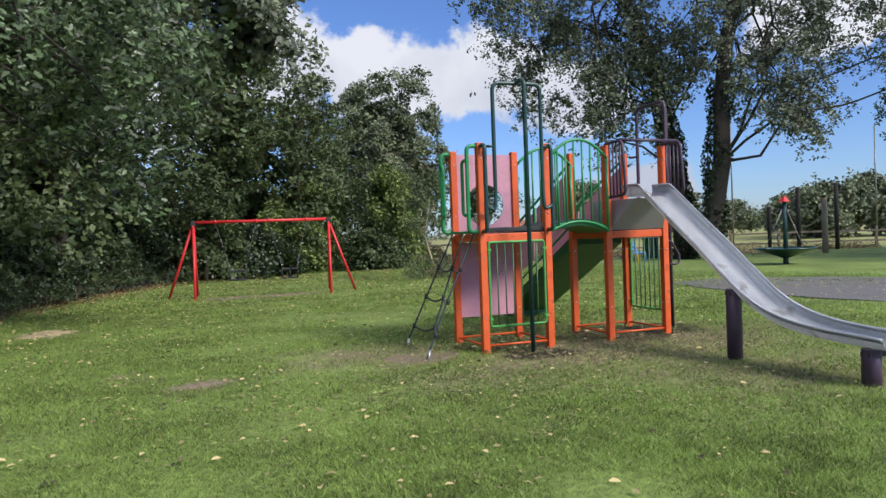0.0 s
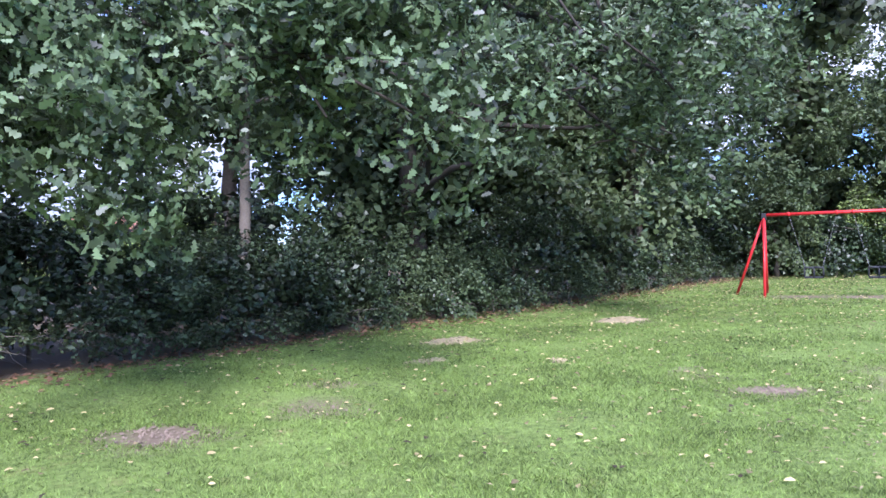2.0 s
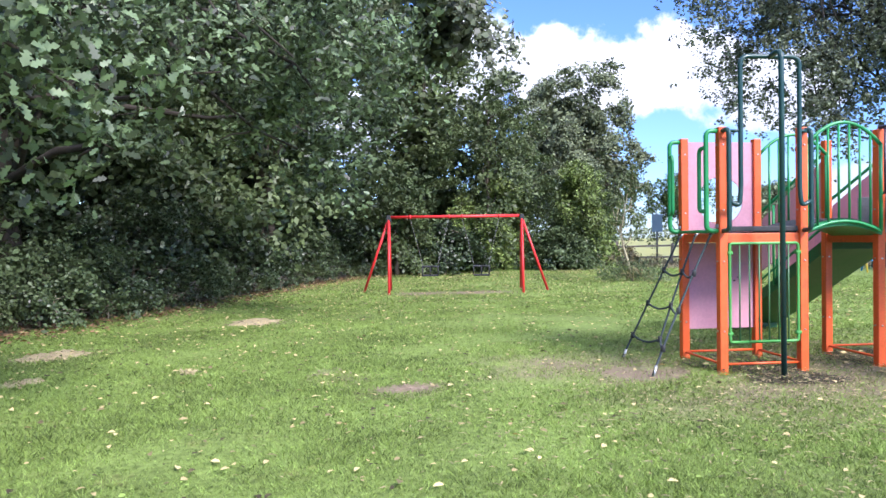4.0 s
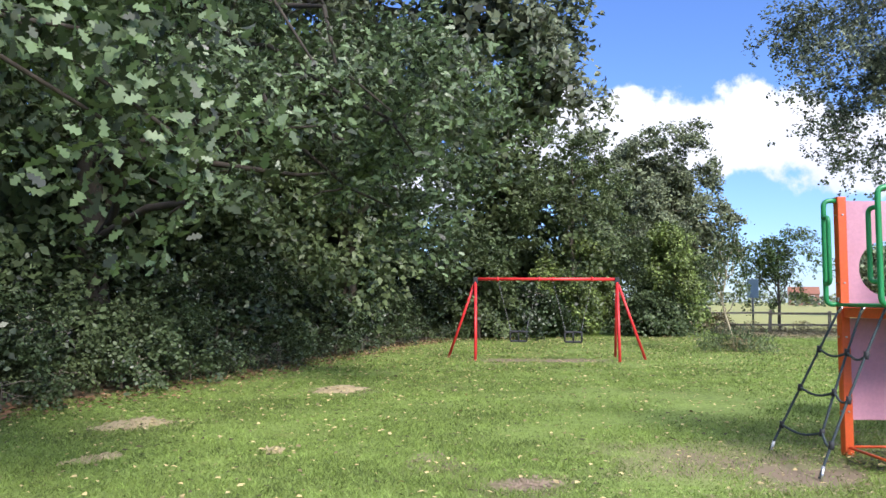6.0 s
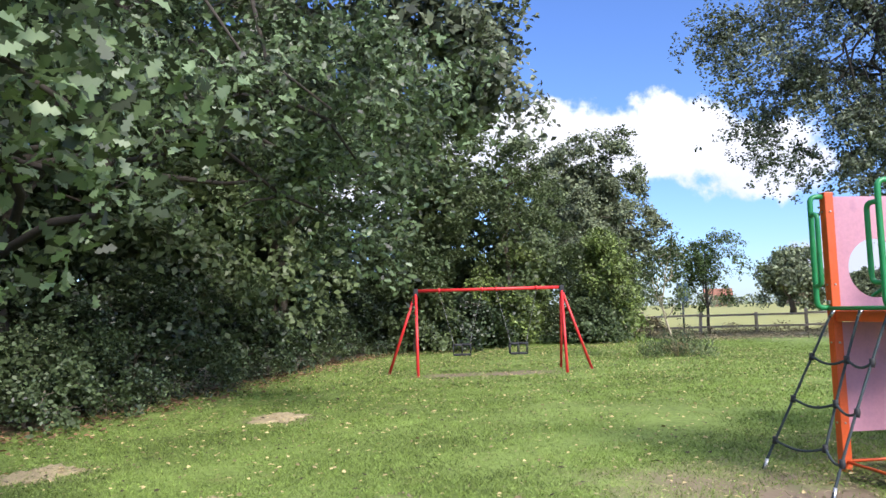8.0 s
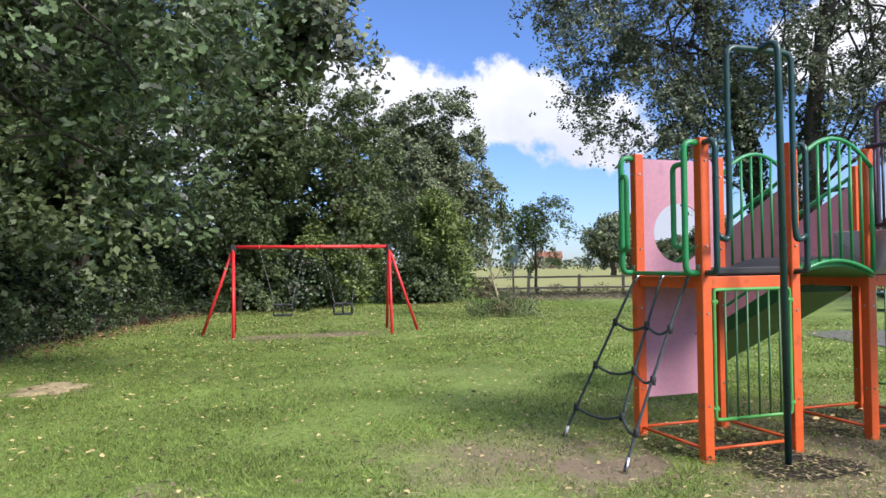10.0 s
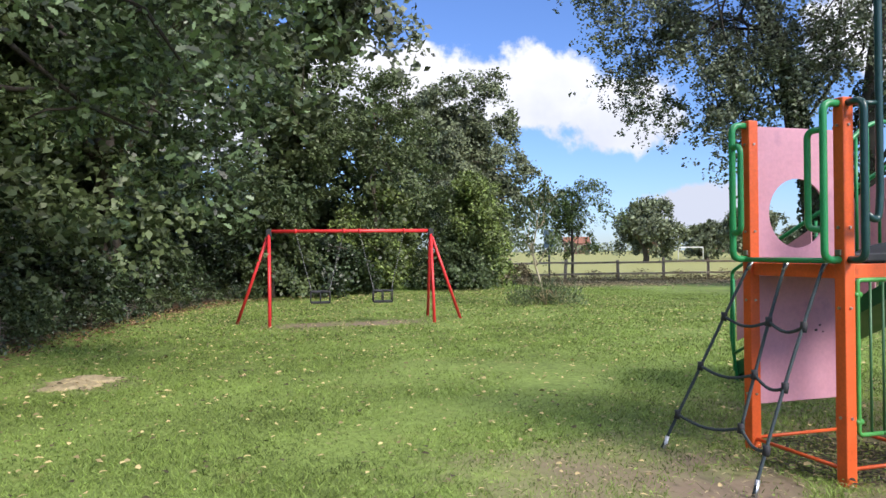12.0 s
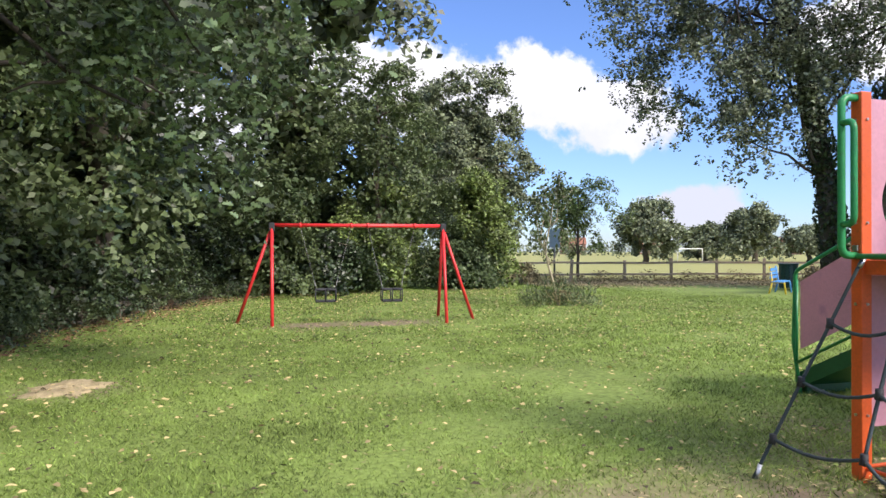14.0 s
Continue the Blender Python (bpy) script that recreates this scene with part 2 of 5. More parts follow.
def ground_material():
    mt = material("grass_ground", (0.172, 0.235, 0.060), 0.9, vary=0.75, scale=0.45, fine=16, bump=0.7, coords="Object", spec=0.2)
    nt = mt.node_tree
    N = nt.nodes.new
    bsdf = next(n for n in nt.nodes if n.type == "BSDF_PRINCIPLED")
    link = bsdf.inputs["Base Color"].links[0]
    src = link.from_socket
    tc = next(n for n in nt.nodes if n.type == "TEX_COORD")
    n1 = N("ShaderNodeTexNoise")
    n1.inputs["Scale"].default_value = 1.6
    n1.inputs["Detail"].default_value = 9
    n1.inputs["Roughness"].default_value = 0.65
    nt.links.new(tc.outputs["Object"], n1.inputs["Vector"])
    prev = src

    def blend(fac, color):
        nonlocal prev
        mx = N("ShaderNodeMix")
        mx.data_type = "RGBA"
        nt.links.new(fac, mx.inputs["Factor"])
        nt.links.new(prev, mx.inputs["A"])
        mx.inputs["B"].default_value = (*color, 1)
        prev = mx.outputs["Result"]

    def rng(sock, a, b, hi=1.0):
        r = N("ShaderNodeMapRange")
        r.inputs["From Min"].default_value, r.inputs["From Max"].default_value = a, b
        r.inputs["To Max"].default_value = hi
        nt.links.new(sock, r.inputs["Value"])
        return r.outputs[0]

    blend(rng(n1.outputs["Fac"], 0.58, 0.72, 0.55), (0.28, 0.25, 0.10))
    # worn ground: centre, half widths, how bare
    for cx, cy, rx, ry, k in ((3.8, 7.5, 1.4, 1.2, 0.9), (4.25, 6.75, 0.9, 0.7, 1.0), (5.4, 5.5, 2.8, 1.5, 0.85), (7.6, 5.4, 2.6, 1.6, 0.75), (6.3, 3.2, 1.8, 1.6, 0.8), (6.7, 7.4, 2.4, 1.6, 0.75),
                              (6.1, 19.0, 1.5, 0.9, 1.0), (7.6, 18.5, 1.5, 0.9, 1.0), (1.6, 7.05, 0.62, 0.42, 1.0), (1.15, 7.9, 0.4, 0.5, 0.9), (-3.7, 5.2, 0.75, 0.6, 1.0), (-2.6, 6.2, 0.6, 0.5, 0.9), (-2.9, 7.4, 0.5, 0.35, 0.9), (-1.96, 11.0, 0.8, 0.7, 0.6), (0.93, 13.83, 0.8, 0.8, 0.6)):
        mp = N("ShaderNodeVectorMath")
        mp.operation = "SUBTRACT"
        nt.links.new(tc.outputs["Object"], mp.inputs[0])
        mp.inputs[1].default_value = (cx, cy, 0)
        dv = N("ShaderNodeVectorMath")
        dv.operation = "DIVIDE"
        nt.links.new(mp.outputs[0], dv.inputs[0])
        dv.inputs[1].default_value = (rx, ry, 1)
        ln = N("ShaderNodeVectorMath")
        ln.operation = "LENGTH"
        nt.links.new(dv.outputs[0], ln.inputs[0])
        ad = N("ShaderNodeMath")
        ad.operation = "MULTIPLY_ADD"
        nt.links.new(n1.outputs["Fac"], ad.inputs[0])
        ad.inputs[1].default_value = 2.2
        nt.links.new(ln.outputs["Value"], ad.inputs[2])
        r = N("ShaderNodeMapRange")
        r.inputs["From Min"].default_value, r.inputs["From Max"].default_value = 2.15, 1.35
        r.inputs["To Min"].default_value, r.inputs["To Max"].default_value = 0.0, 0.95 * k
        nt.links.new(ad.outputs[0], r.inputs["Value"])
        blend(r.outputs[0], (0.22, 0.168, 0.118))
    # leaf mould under the wood
    sep2 = N("ShaderNodeSeparateXYZ")
    nt.links.new(tc.outputs["Object"], sep2.inputs[0])
    edge = N("ShaderNodeMath")
    edge.operation = "MULTIPLY_ADD"
    nt.links.new(sep2.outputs[0], edge.inputs[0])
    edge.inputs[1].default_value = -1.55
    nt.links.new(sep2.outputs[1], edge.inputs[2])
    ragged = N("ShaderNodeMath")
    ragged.operation = "MULTIPLY_ADD"
    nt.links.new(n1.outputs["Fac"], ragged.inputs[0])
    ragged.inputs[1].default_value = 5.0
    nt.links.new(edge.outputs[0], ragged.inputs[2])
    blend(rng(ragged.outputs[0], 20.3, 21.6, 0.95), (0.125, 0.088, 0.058))
    # the mown field beyond the fence is drier
    sep = N("ShaderNodeSeparateXYZ")
    nt.links.new(tc.outputs["Object"], sep.inputs[0])
    dist = N("ShaderNodeMath")
    dist.operation = "MULTIPLY_ADD"
    nt.links.new(sep.outputs[0], dist.inputs[0])
    dist.inputs[1].default_value = 0.8
    nt.links.new(sep.outputs[1], dist.inputs[2])
    blend(rng(dist.outputs[0], 52.0, 58.0, 0.9), (0.29, 0.285, 0.11))
    nt.links.new(prev, bsdf.inputs["Base Color"])
    return mt


M_GROUND = ground_material()

# ---- mesh helpers ----


def part(name, bm, mat, parent=None, label="", smooth=False):
    me = bpy.data.meshes.new(name)
    bm.normal_update()
    bm.to_mesh(me)
    bm.free()
    me.materials.append(mat)
    if smooth:
        me.shade_smooth()
    ob = new(name, me)
    if parent is not None:
        ob.parent = parent
    if label:
        ob["label"] = label
    return ob


def thing(name, at, label, category, group="", rz=0.0, kind=""):
    ob = new(name)
    ob.matrix_world = pose(*at, 0, 0, rz)
    return tagged(ob, label, category, group, kind)


def bm_box(x0, y0, z0, x1, y1, z1, bevel=0.0):
    bm = bmesh.new()
    bmesh.ops.create_cube(bm, size=1.0, matrix=Matrix.Translation(((x0 + x1) / 2, (y0 + y1) / 2, (z0 + z1) / 2)) @ Matrix.Diagonal((x1 - x0, y1 - y0, z1 - z0, 1)))
    if bevel:
        bmesh.ops.bevel(bm, geom=bm.edges[:], offset=bevel, segments=2, affect="EDGES", profile=0.5)
    return bm


def rounded(points, radius=0.06, steps=6):
    """A polyline with its inner corners rounded."""
    pts = [Vector(p) for p in points]
    out = [pts[0]]
    for a, b, c in zip(pts, pts[1:], pts[2:]):
        r = min(radius, (a - b).length * 0.49, (c - b).length * 0.49)
        p, q = b + (a - b).normalized() * r, b + (c - b).normalized() * r
        for i in range(steps + 1):
            t = i / steps
            out.append(p * (1 - t) ** 2 + b * 2 * t * (1 - t) + q * t * t)
    out.append(pts[-1])
    return out


def bm_tube(points, r, sides=10, bm=None, taper=None):
    bm = bm or bmesh.new()
    pts = [Vector(p) for p in points]
    rings = []
    side = None
    for i, p in enumerate(pts):
        d = (pts[min(i + 1, len(pts) - 1)] - pts[max(i - 1, 0)]).normalized()
        if side is None:
            side = d.cross(Vector((0.31, 0.17, 0.93)) if abs(d.z) < 0.9 else Vector((1, 0.1, 0))).normalized()
        side = (side - d * side.dot(d)).normalized()
        up = d.cross(side)
        rad = r if taper is None else r + (taper - r) * i / (len(pts) - 1)
        rings.append([bm.verts.new(p + rad * (side * math.cos(a) + up * math.sin(a))) for a in (2 * math.pi * k / sides for k in range(sides))])
    for a, b in zip(rings, rings[1:]):
        for k in range(sides):
            bm.faces.new((a[k], a[(k + 1) % sides], b[(k + 1) % sides], b[k])).smooth = True
    bm.faces.new(rings[0][::-1])
    bm.faces.new(rings[-1])
    return bm


def bm_prism(outline, thick, axis):
    """An outline (2D points) swept by thick along axis; axis 'v': points are (u, z); axis 'u': points are (v, z); axis 'z': (x, y)."""
    bm = bmesh.new()
    place = {"v": lambda a, b, c: (a, c, b), "u": lambda a, b, c: (c, a, b), "z": lambda a, b, c: (a, b, c)}[axis]
    lo = [bm.verts.new(place(a, b, -thick / 2)) for a, b in outline]
    hi = [bm.verts.new(place(a, b, thick / 2)) for a, b in outline]
    n = len(outline)
    bm.faces.new(lo)
    bm.faces.new(hi[::-1])
    for i in range(n):
        bm.faces.new((lo[i], hi[i], hi[(i + 1) % n], lo[(i + 1) % n]))
    bmesh.ops.recalc_face_normals(bm, faces=bm.faces[:])
    return bm


def mesh_from_arrays(name, verts, counts, loops, mat):
    me = bpy.data.meshes.new(name)
    me.vertices.add(len(verts))
    me.vertices.foreach_set("co", verts.astype(np.float32).ravel())
    me.loops.add(len(loops))
    me.loops.foreach_set("vertex_index", loops.astype(np.int32))
    me.polygons.add(len(counts))
    starts = np.concatenate(([0], np.cumsum(counts)[:-1]))
    me.polygons.foreach_set("loop_start", starts.astype(np.int32))
    me.update(calc_edges=True)
    me.materials.append(mat)
    return me


# leaf outlines: length along x, half width y, fold lifts the rim
OAK = [(0, 0), (0.24, 0.18), (0.36, 0.09), (0.5, 0.28), (0.61, 0.13), (0.78, 0.24), (1, 0.0), (0.78, -0.24), (0.61, -0.13), (0.5, -0.28), (0.36, -0.09), (0.24, -0.18)]
LEAF = [(0, 0), (0.35, 0.27), (0.75, 0.2), (1, 0), (0.75, -0.2), (0.35, -0.27)]
BLADE = [(0, 0), (0.4, 0.07), (1, 0), (0.4, -0.07)]
SIMPLE = [(0, 0), (0.5, 0.32), (1, 0), (0.5, -0.32)]


def leaves(name, centres, sizes, mat, parent, outline=LEAF, rng=None, face=None, droop=0.3, lying=False, loose=0.5):
    """Many leaves as one crown mesh; each leaf is a small bent outline with its own turn."""
    n = len(centres)
    d = rng.normal(size=(n, 3))
    d[:, 2] = d[:, 2] * 0.6 - droop
    d /= np.linalg.norm(d, axis=1)[:, None]
    if lying:
        d[:, 2] *= 0.15
    up = rng.normal(size=(n, 3)) * (0.25 if lying else loose)
    up[:, 2] += 1.0 if lying else 0.45
    if face is not None:
        up += face * 0.9
    b = np.cross(up, d)
    b /= np.linalg.norm(b, axis=1)[:, None] + 1e-9
    c = np.cross(d, b)
    o = np.array(outline)
    k = len(o)
    lift = np.abs(o[:, 1]) * 0.35 - (o[:, 0] - 0.4) ** 2 * 0.25
    v = centres[:, None, :] + sizes[:, None, None] * ((o[None, :, 0:1] - 0.5) * d[:, None, :] + o[None, :, 1:2] * b[:, None, :] + lift[None, :, None] * c[:, None, :])
    me = mesh_from_arrays(name, v.reshape(-1, 3), np.full(n, k), np.arange(n * k), mat)
    ob = new(name, me)
    ob.parent = parent
    return ob


def crown_points(rng, blobs, clusters, per, spread, shell=0.62, low=-0.9, leaf=0.15):
    """Leaf places in drooping, dished sprays that stand out of overlapping ellipsoids, with gaps between them."""
    bl = np.array(blobs, float)
    w = bl[:, 3] * bl[:, 4] + bl[:, 4] * bl[:, 5] + bl[:, 3] * bl[:, 5]
    n = max(6, clusters // 7)
    pick = rng.choice(len(bl), n, p=w / w.sum())
    d = rng.normal(size=(n, 3))
    d /= np.linalg.norm(d, axis=1)[:, None]
    d[:, 2] = np.where(d[:, 2] < low, -d[:, 2], d[:, 2])
    rad = shell + (1.12 - shell) * rng.random(n) ** 0.6
    c = bl[pick, :3] + d * bl[pick, 3:6] * rad[:, None]
    nrm = d * 0.75 + rng.normal(size=(n, 3)) * 0.28 + np.array((0, 0, 0.75))
    nrm /= np.linalg.norm(nrm, axis=1)[:, None]
    t1 = np.cross(np.cross(nrm, d + rng.normal(size=(n, 3)) * 0.2), nrm)
    t1 /= np.linalg.norm(t1, axis=1)[:, None] + 1e-9
    t2 = np.cross(nrm, t1)
    R = spread * 2.3 * rng.uniform(0.6, 1.35, n)
    # rosettes of leaves on each spray
    ros = max(4, int(per * 7 * 0.8 / 7))
    q = np.repeat(np.arange(n), ros)
    r = np.sqrt(rng.random(len(q)))
    a = rng.random(len(q)) * 6.283
    lobes = 1 + 0.3 * np.sin(3 * a + q * 1.7) + 0.18 * np.sin(7 * a + q)
    rr = r * lobes
    p = c[q] + R[q][:, None] * (t1[q] * (1.3 * rr * np.cos(a))[:, None] + t2[q] * (rr * np.sin(a))[:, None] + nrm[q] * (-0.35 * rr * rr + 0.17 * rng.normal(size=len(q)))[:, None])
    k = np.repeat(np.arange(len(q)), 7)
    jit = rng.normal(size=(len(k), 3)) * (leaf * 0.62)
    out = d * 0.9 + nrm * 0.45
    return p[k] + jit, out[q[k]]


def lumpy(rng, blobs, k):
    """The blobs and, on each, k smaller ones that stand out of its side."""
    out = list(blobs)
    for x, y, z, a, b, c in blobs:
        for _ in range(k):
            d = rng.normal(size=3)
            d /= np.linalg.norm(d)
            d[2] = abs(d[2]) if d[2] < -0.5 else d[2]
            f = rng.uniform(0.3, 0.5)
            out.append((x + d[0] * a * 0.85, y + d[1] * b * 0.85, z + d[2] * c * 0.85, a * f, b * f, c * f))
    return out


def limb(bm, rng, start, end, r0, r1, wobble=0.12, n=7):
    a, b = Vector(start), Vector(end)
    length = (b - a).length
    pts = []
    for i in range(n + 1):
        t = i / n
        p = a.lerp(b, t)
        if 0 < i < n:
            p += Vector(rng.normal(size=3)) * wobble * length * 0.25
        p.z += math.sin(t * math.pi) * length * 0.06
        pts.append(p)
    bm_tube(pts, r0, 7, bm, r1)
    return pts


def tree(name, at, trunk_r, trunk_h, blobs, clusters, per, spread, size, mat, label, seed, outline=LEAF, bark=None, inner=0.0, limbs=9, lean=(0, 0), group="", category="tree", shell=0.62, twigs=True, low=-0.9, droop=0.3, limb_k=0.42, lumps=5):
    """A tree: tapered trunk with limbs that reach into the crown, and a crown of clumped leaves. Blobs are relative to its foot."""
    rng = np.random.default_rng(seed)
    ob = thing(name, at, label, category, group)
    bm = bmesh.new()
    top = Vector((lean[0], lean[1], trunk_h))
    pts = [Vector((0, 0, -0.1))] + [Vector((lean[0] * t * t, lean[1] * t * t, trunk_h * t)) + Vector((rng.normal(), rng.normal(), 0)) * trunk_r * 0.35 for t in (0.12, 0.3, 0.5, 0.7, 0.88)] + [top]
    bm_tube(pts, trunk_r * 1.15, 10, bm, trunk_r * 0.45)
    for i in range(limbs):
        b = blobs[i % len(blobs)]
        s = pts[2 + int(rng.integers(0, len(pts) - 2))]
        d = rng.normal(size=3)
        d /= np.linalg.norm(d)
        e = Vector((b[0] + d[0] * b[3] * 0.8, b[1] + d[1] * b[4] * 0.8, b[2] + d[2] * b[5] * 0.6))
        lp = limb(bm, rng, s, e, trunk_r * limb_k, trunk_r * 0.05)
        if twigs:
            for q in (3, 5, 6):
                t2 = lp[q] + Vector(rng.normal(size=3)) * (b[3] * 0.28)
                limb(bm, rng, lp[q], t2, trunk_r * limb_k * 0.3, trunk_r * 0.03, n=3)
    part("trunk", bm, bark or M_BARK, ob, smooth=True)
    pts3, face = crown_points(rng, lumpy(rng, blobs, lumps), clusters, per, spread, shell, low, size)
    keep = pts3[:, 2] > 0.05
    pts3, face = pts3[keep], face[keep]
    sz = size * (0.65 + 0.7 * rng.random(len(pts3)))
    if inner:
        bl = np.array(blobs, float)
        n = int(inner * clusters * per * 0.1)
        pk = rng.integers(0, len(bl), n)
        dd = rng.normal(size=(n, 3))
        dd /= np.linalg.norm(dd, axis=1)[:, None]
        core = bl[pk, :3] + dd * bl[pk, 3:6] * (rng.random(n) ** 0.5 * 0.6)[:, None]
        dd = dd[core[:, 2] > 0.1]
        core = core[core[:, 2] > 0.1]
        face = np.concatenate((face, dd))
        pts3 = np.concatenate((pts3, core))
        sz = np.concatenate((sz, np.full(len(core), size * 1.9)))
    leaves("crown", pts3, sz, mat, ob, outline, rng, face, droop, False, 0.9 if outline is OAK else 0.55)
    return ob

# ---- ground ----


def build_ground():
    rng = np.random.default_rng(5)
    s = np.sinh(np.linspace(-1, 1, 171) * 5.2) / np.sinh(5.2)
    xs, ys = 3.0 + s * 900, 9.0 + s * 900
    X, Y = np.meshgrid(xs, ys, indexing="ij")
    Z = np.zeros_like(X)
    for k in range(14):
        a, f, p = rng.uniform(0, 6.28), rng.uniform(0.5, 3.2), rng.uniform(0, 6.28)
        Z += np.sin((X * math.cos(a) + Y * math.sin(a)) * f + p) * 0.0035
    Z *= np.exp(-((X - 3) ** 2 + (Y - 9) ** 2) / 900)
    n = len(xs)
    v = np.stack((X, Y, Z), -1).reshape(-1, 3)
    i, j = np.meshgrid(np.arange(n - 1), np.arange(n - 1), indexing="ij")
    q = np.stack((i * n + j, (i + 1) * n + j, (i + 1) * n + j + 1, i * n + j + 1), -1).reshape(-1)
    me = mesh_from_arrays("ground", v, np.full((n - 1) ** 2, 4), q, M_GROUND)
    me.shade_smooth()
    return tagged(new("ground", me), "uneven mown lawn with worn bare patches", "ground", kind="structure")


build_ground()

# tarmac path
part("path", bm_prism([(13.6, -20), (13.4, 0), (13.44, 5.5), (13.5, 6.7), (13.9, 8.4), (14.6, 10.2), (15.3, 11.5), (15.9, 11.8), (16.9, 11.5), (18.2, 10.6), (19.0, 9.3), (19.6, 7.5), (21.0, 4.0), (23.0, 0), (24, -20)], 0.05, "z"), M_TARMAC)
tagged(bpy.data.objects["path"], "grey worn tarmac path across the lawn", "path", kind="structure")

# ---- woodland edge ----
FOOT = [(-15.5, -4.0), (-12.5, 1.0), (-9.6, 4.6), (-7.2, 7.4), (-5.9, 9.9), (-4.3, 12.0), (-2.3, 14.6), (-0.5, 17.4), (1.4, 20.6), (4.4, 25.8), (8.0, 30.2), (12.3, 33.6), (16.0, 34.2)]


def foot_at(s):
    """The place and the outward side at s metres along the woodland's foot."""
    for (ax, ay), (bx, by) in zip(FOOT, FOOT[1:]):
        l = math.hypot(bx - ax, by - ay)
        if s <= l:
            t = s / l
            return Vector((ax + (bx - ax) * t, ay + (by - ay) * t, 0)), Vector((-(by - ay) / l, (bx - ax) / l, 0))
        s -= l
    return Vector((*FOOT[-1], 0)), Vector((-0.1, 1, 0))


def build_shrubs():
    rng = np.random.default_rng(11)
    total = sum(math.hypot(b[0] - a[0], b[1] - a[1]) for a, b in zip(FOOT, FOOT[1:]))
    s, i = 1.5, 0
    while s < total:
        p, side = foot_at(s)
        far = (p - Vector((-0.4, 1.5, 0))).length
        h = 0.95 + rng.random() * 1.6
        w = 1.15 + rng.random() * 0.5
        if p.x < -6.2:
            h += 0.6
        if (p - Vector((-5.0, 10.6, 0))).length < 1.6:
            h = 1.6
        c = p + side * (0.45 + rng.random() * 0.95)
        size = 0.075 if far < 16 else 0.1
        blobs = [(0, 0, h * 0.42, w, w, h * 0.55), (0.5, 0.5, h * 0.6, w * 0.8, w * 0.8, h * 0.5), (-0.4, 0.3, h * 0.75, w * 0.7, w * 0.7, h * 0.45)]
        dens = 330 if far < 14 else 230
        tree("shrub", tuple(c), 0.035, h * 0.6, blobs, dens, 22, 0.15, size * 1.06, (M_SHRUBLEAF, M_SHRUBLEAF, M_DARKLEAF, M_SHRUBLEAF)[i % 4], "dense dark green shrub at the edge of the trees", 100 + i, SIMPLE, inner=1.6, limbs=9, group="shrubs along the woodland edge", category="shrub", low=-0.92)
        s += (1.25 + rng.random() * 0.7) if far < 20 else 1.9
        i += 1


build_shrubs()


def build_thicket():
    """A second, taller row that fills the shade behind the shrubs."""
    rng = np.random.default_rng(12)
    for i in range(16):
        p, side = foot_at(5.0 + i * 2.9)
        if -6.1 < p.x < -4.7:
            continue
        c = p + side * (3.0 + rng.random() * 0.8)
        h, w = 2.3 + rng.random() * 0.9, 1.6
        tree("thicket", tuple(c), 0.06, h * 0.7, [(0, 0, h * 0.4, w, w, h * 0.5), (0.6, 0.4, h * 0.7, w * 0.8, w * 0.8, h * 0.4), (-0.6, -0.3, h * 0.65, w * 0.7, w * 0.7, h * 0.4)], 150, 24, 0.24, 0.14, M_SHRUBLEAF, "tall shady undergrowth beneath the trees", 140 + i, SIMPLE, inner=1.6, limbs=7, twigs=False, group="undergrowth beneath the trees", category="undergrowth", lumps=3)


build_thicket()


def build_brambles():
    """Low brambles and nettles that run out into the grass at the foot of the shrubs."""
    rng = np.random.default_rng(13)
    s, i = 9.0, 0
    while s < 40:
        p, side = foot_at(s)
        c = p + side * (0.2 - rng.random() * 0.5)
        h, w = 0.28 + rng.random() * 0.5, 0.4 + rng.random() * 0.4
        tree("bramble", tuple(c), 0.012, h * 0.8, [(0, 0, h * 0.4, w, w, h * 0.6), (w * 0.6, w * 0.3, h * 0.5, w * 0.6, w * 0.6, h * 0.6)], 70, 14, 0.11, 0.062, (M_SHRUBLEAF, M_DARKLEAF, M_MIDLEAF)[i % 3], "low straggling bramble at the foot of the shrubs", 700 + i, SIMPLE, bark=M_PALE_BARK, limbs=8, twigs=False, group="brambles at the woodland foot", category="bramble", low=-0.3, lumps=2, limb_k=0.8)
        s += 0.7 + rng.random() * 0.9
        i += 1


build_brambles()


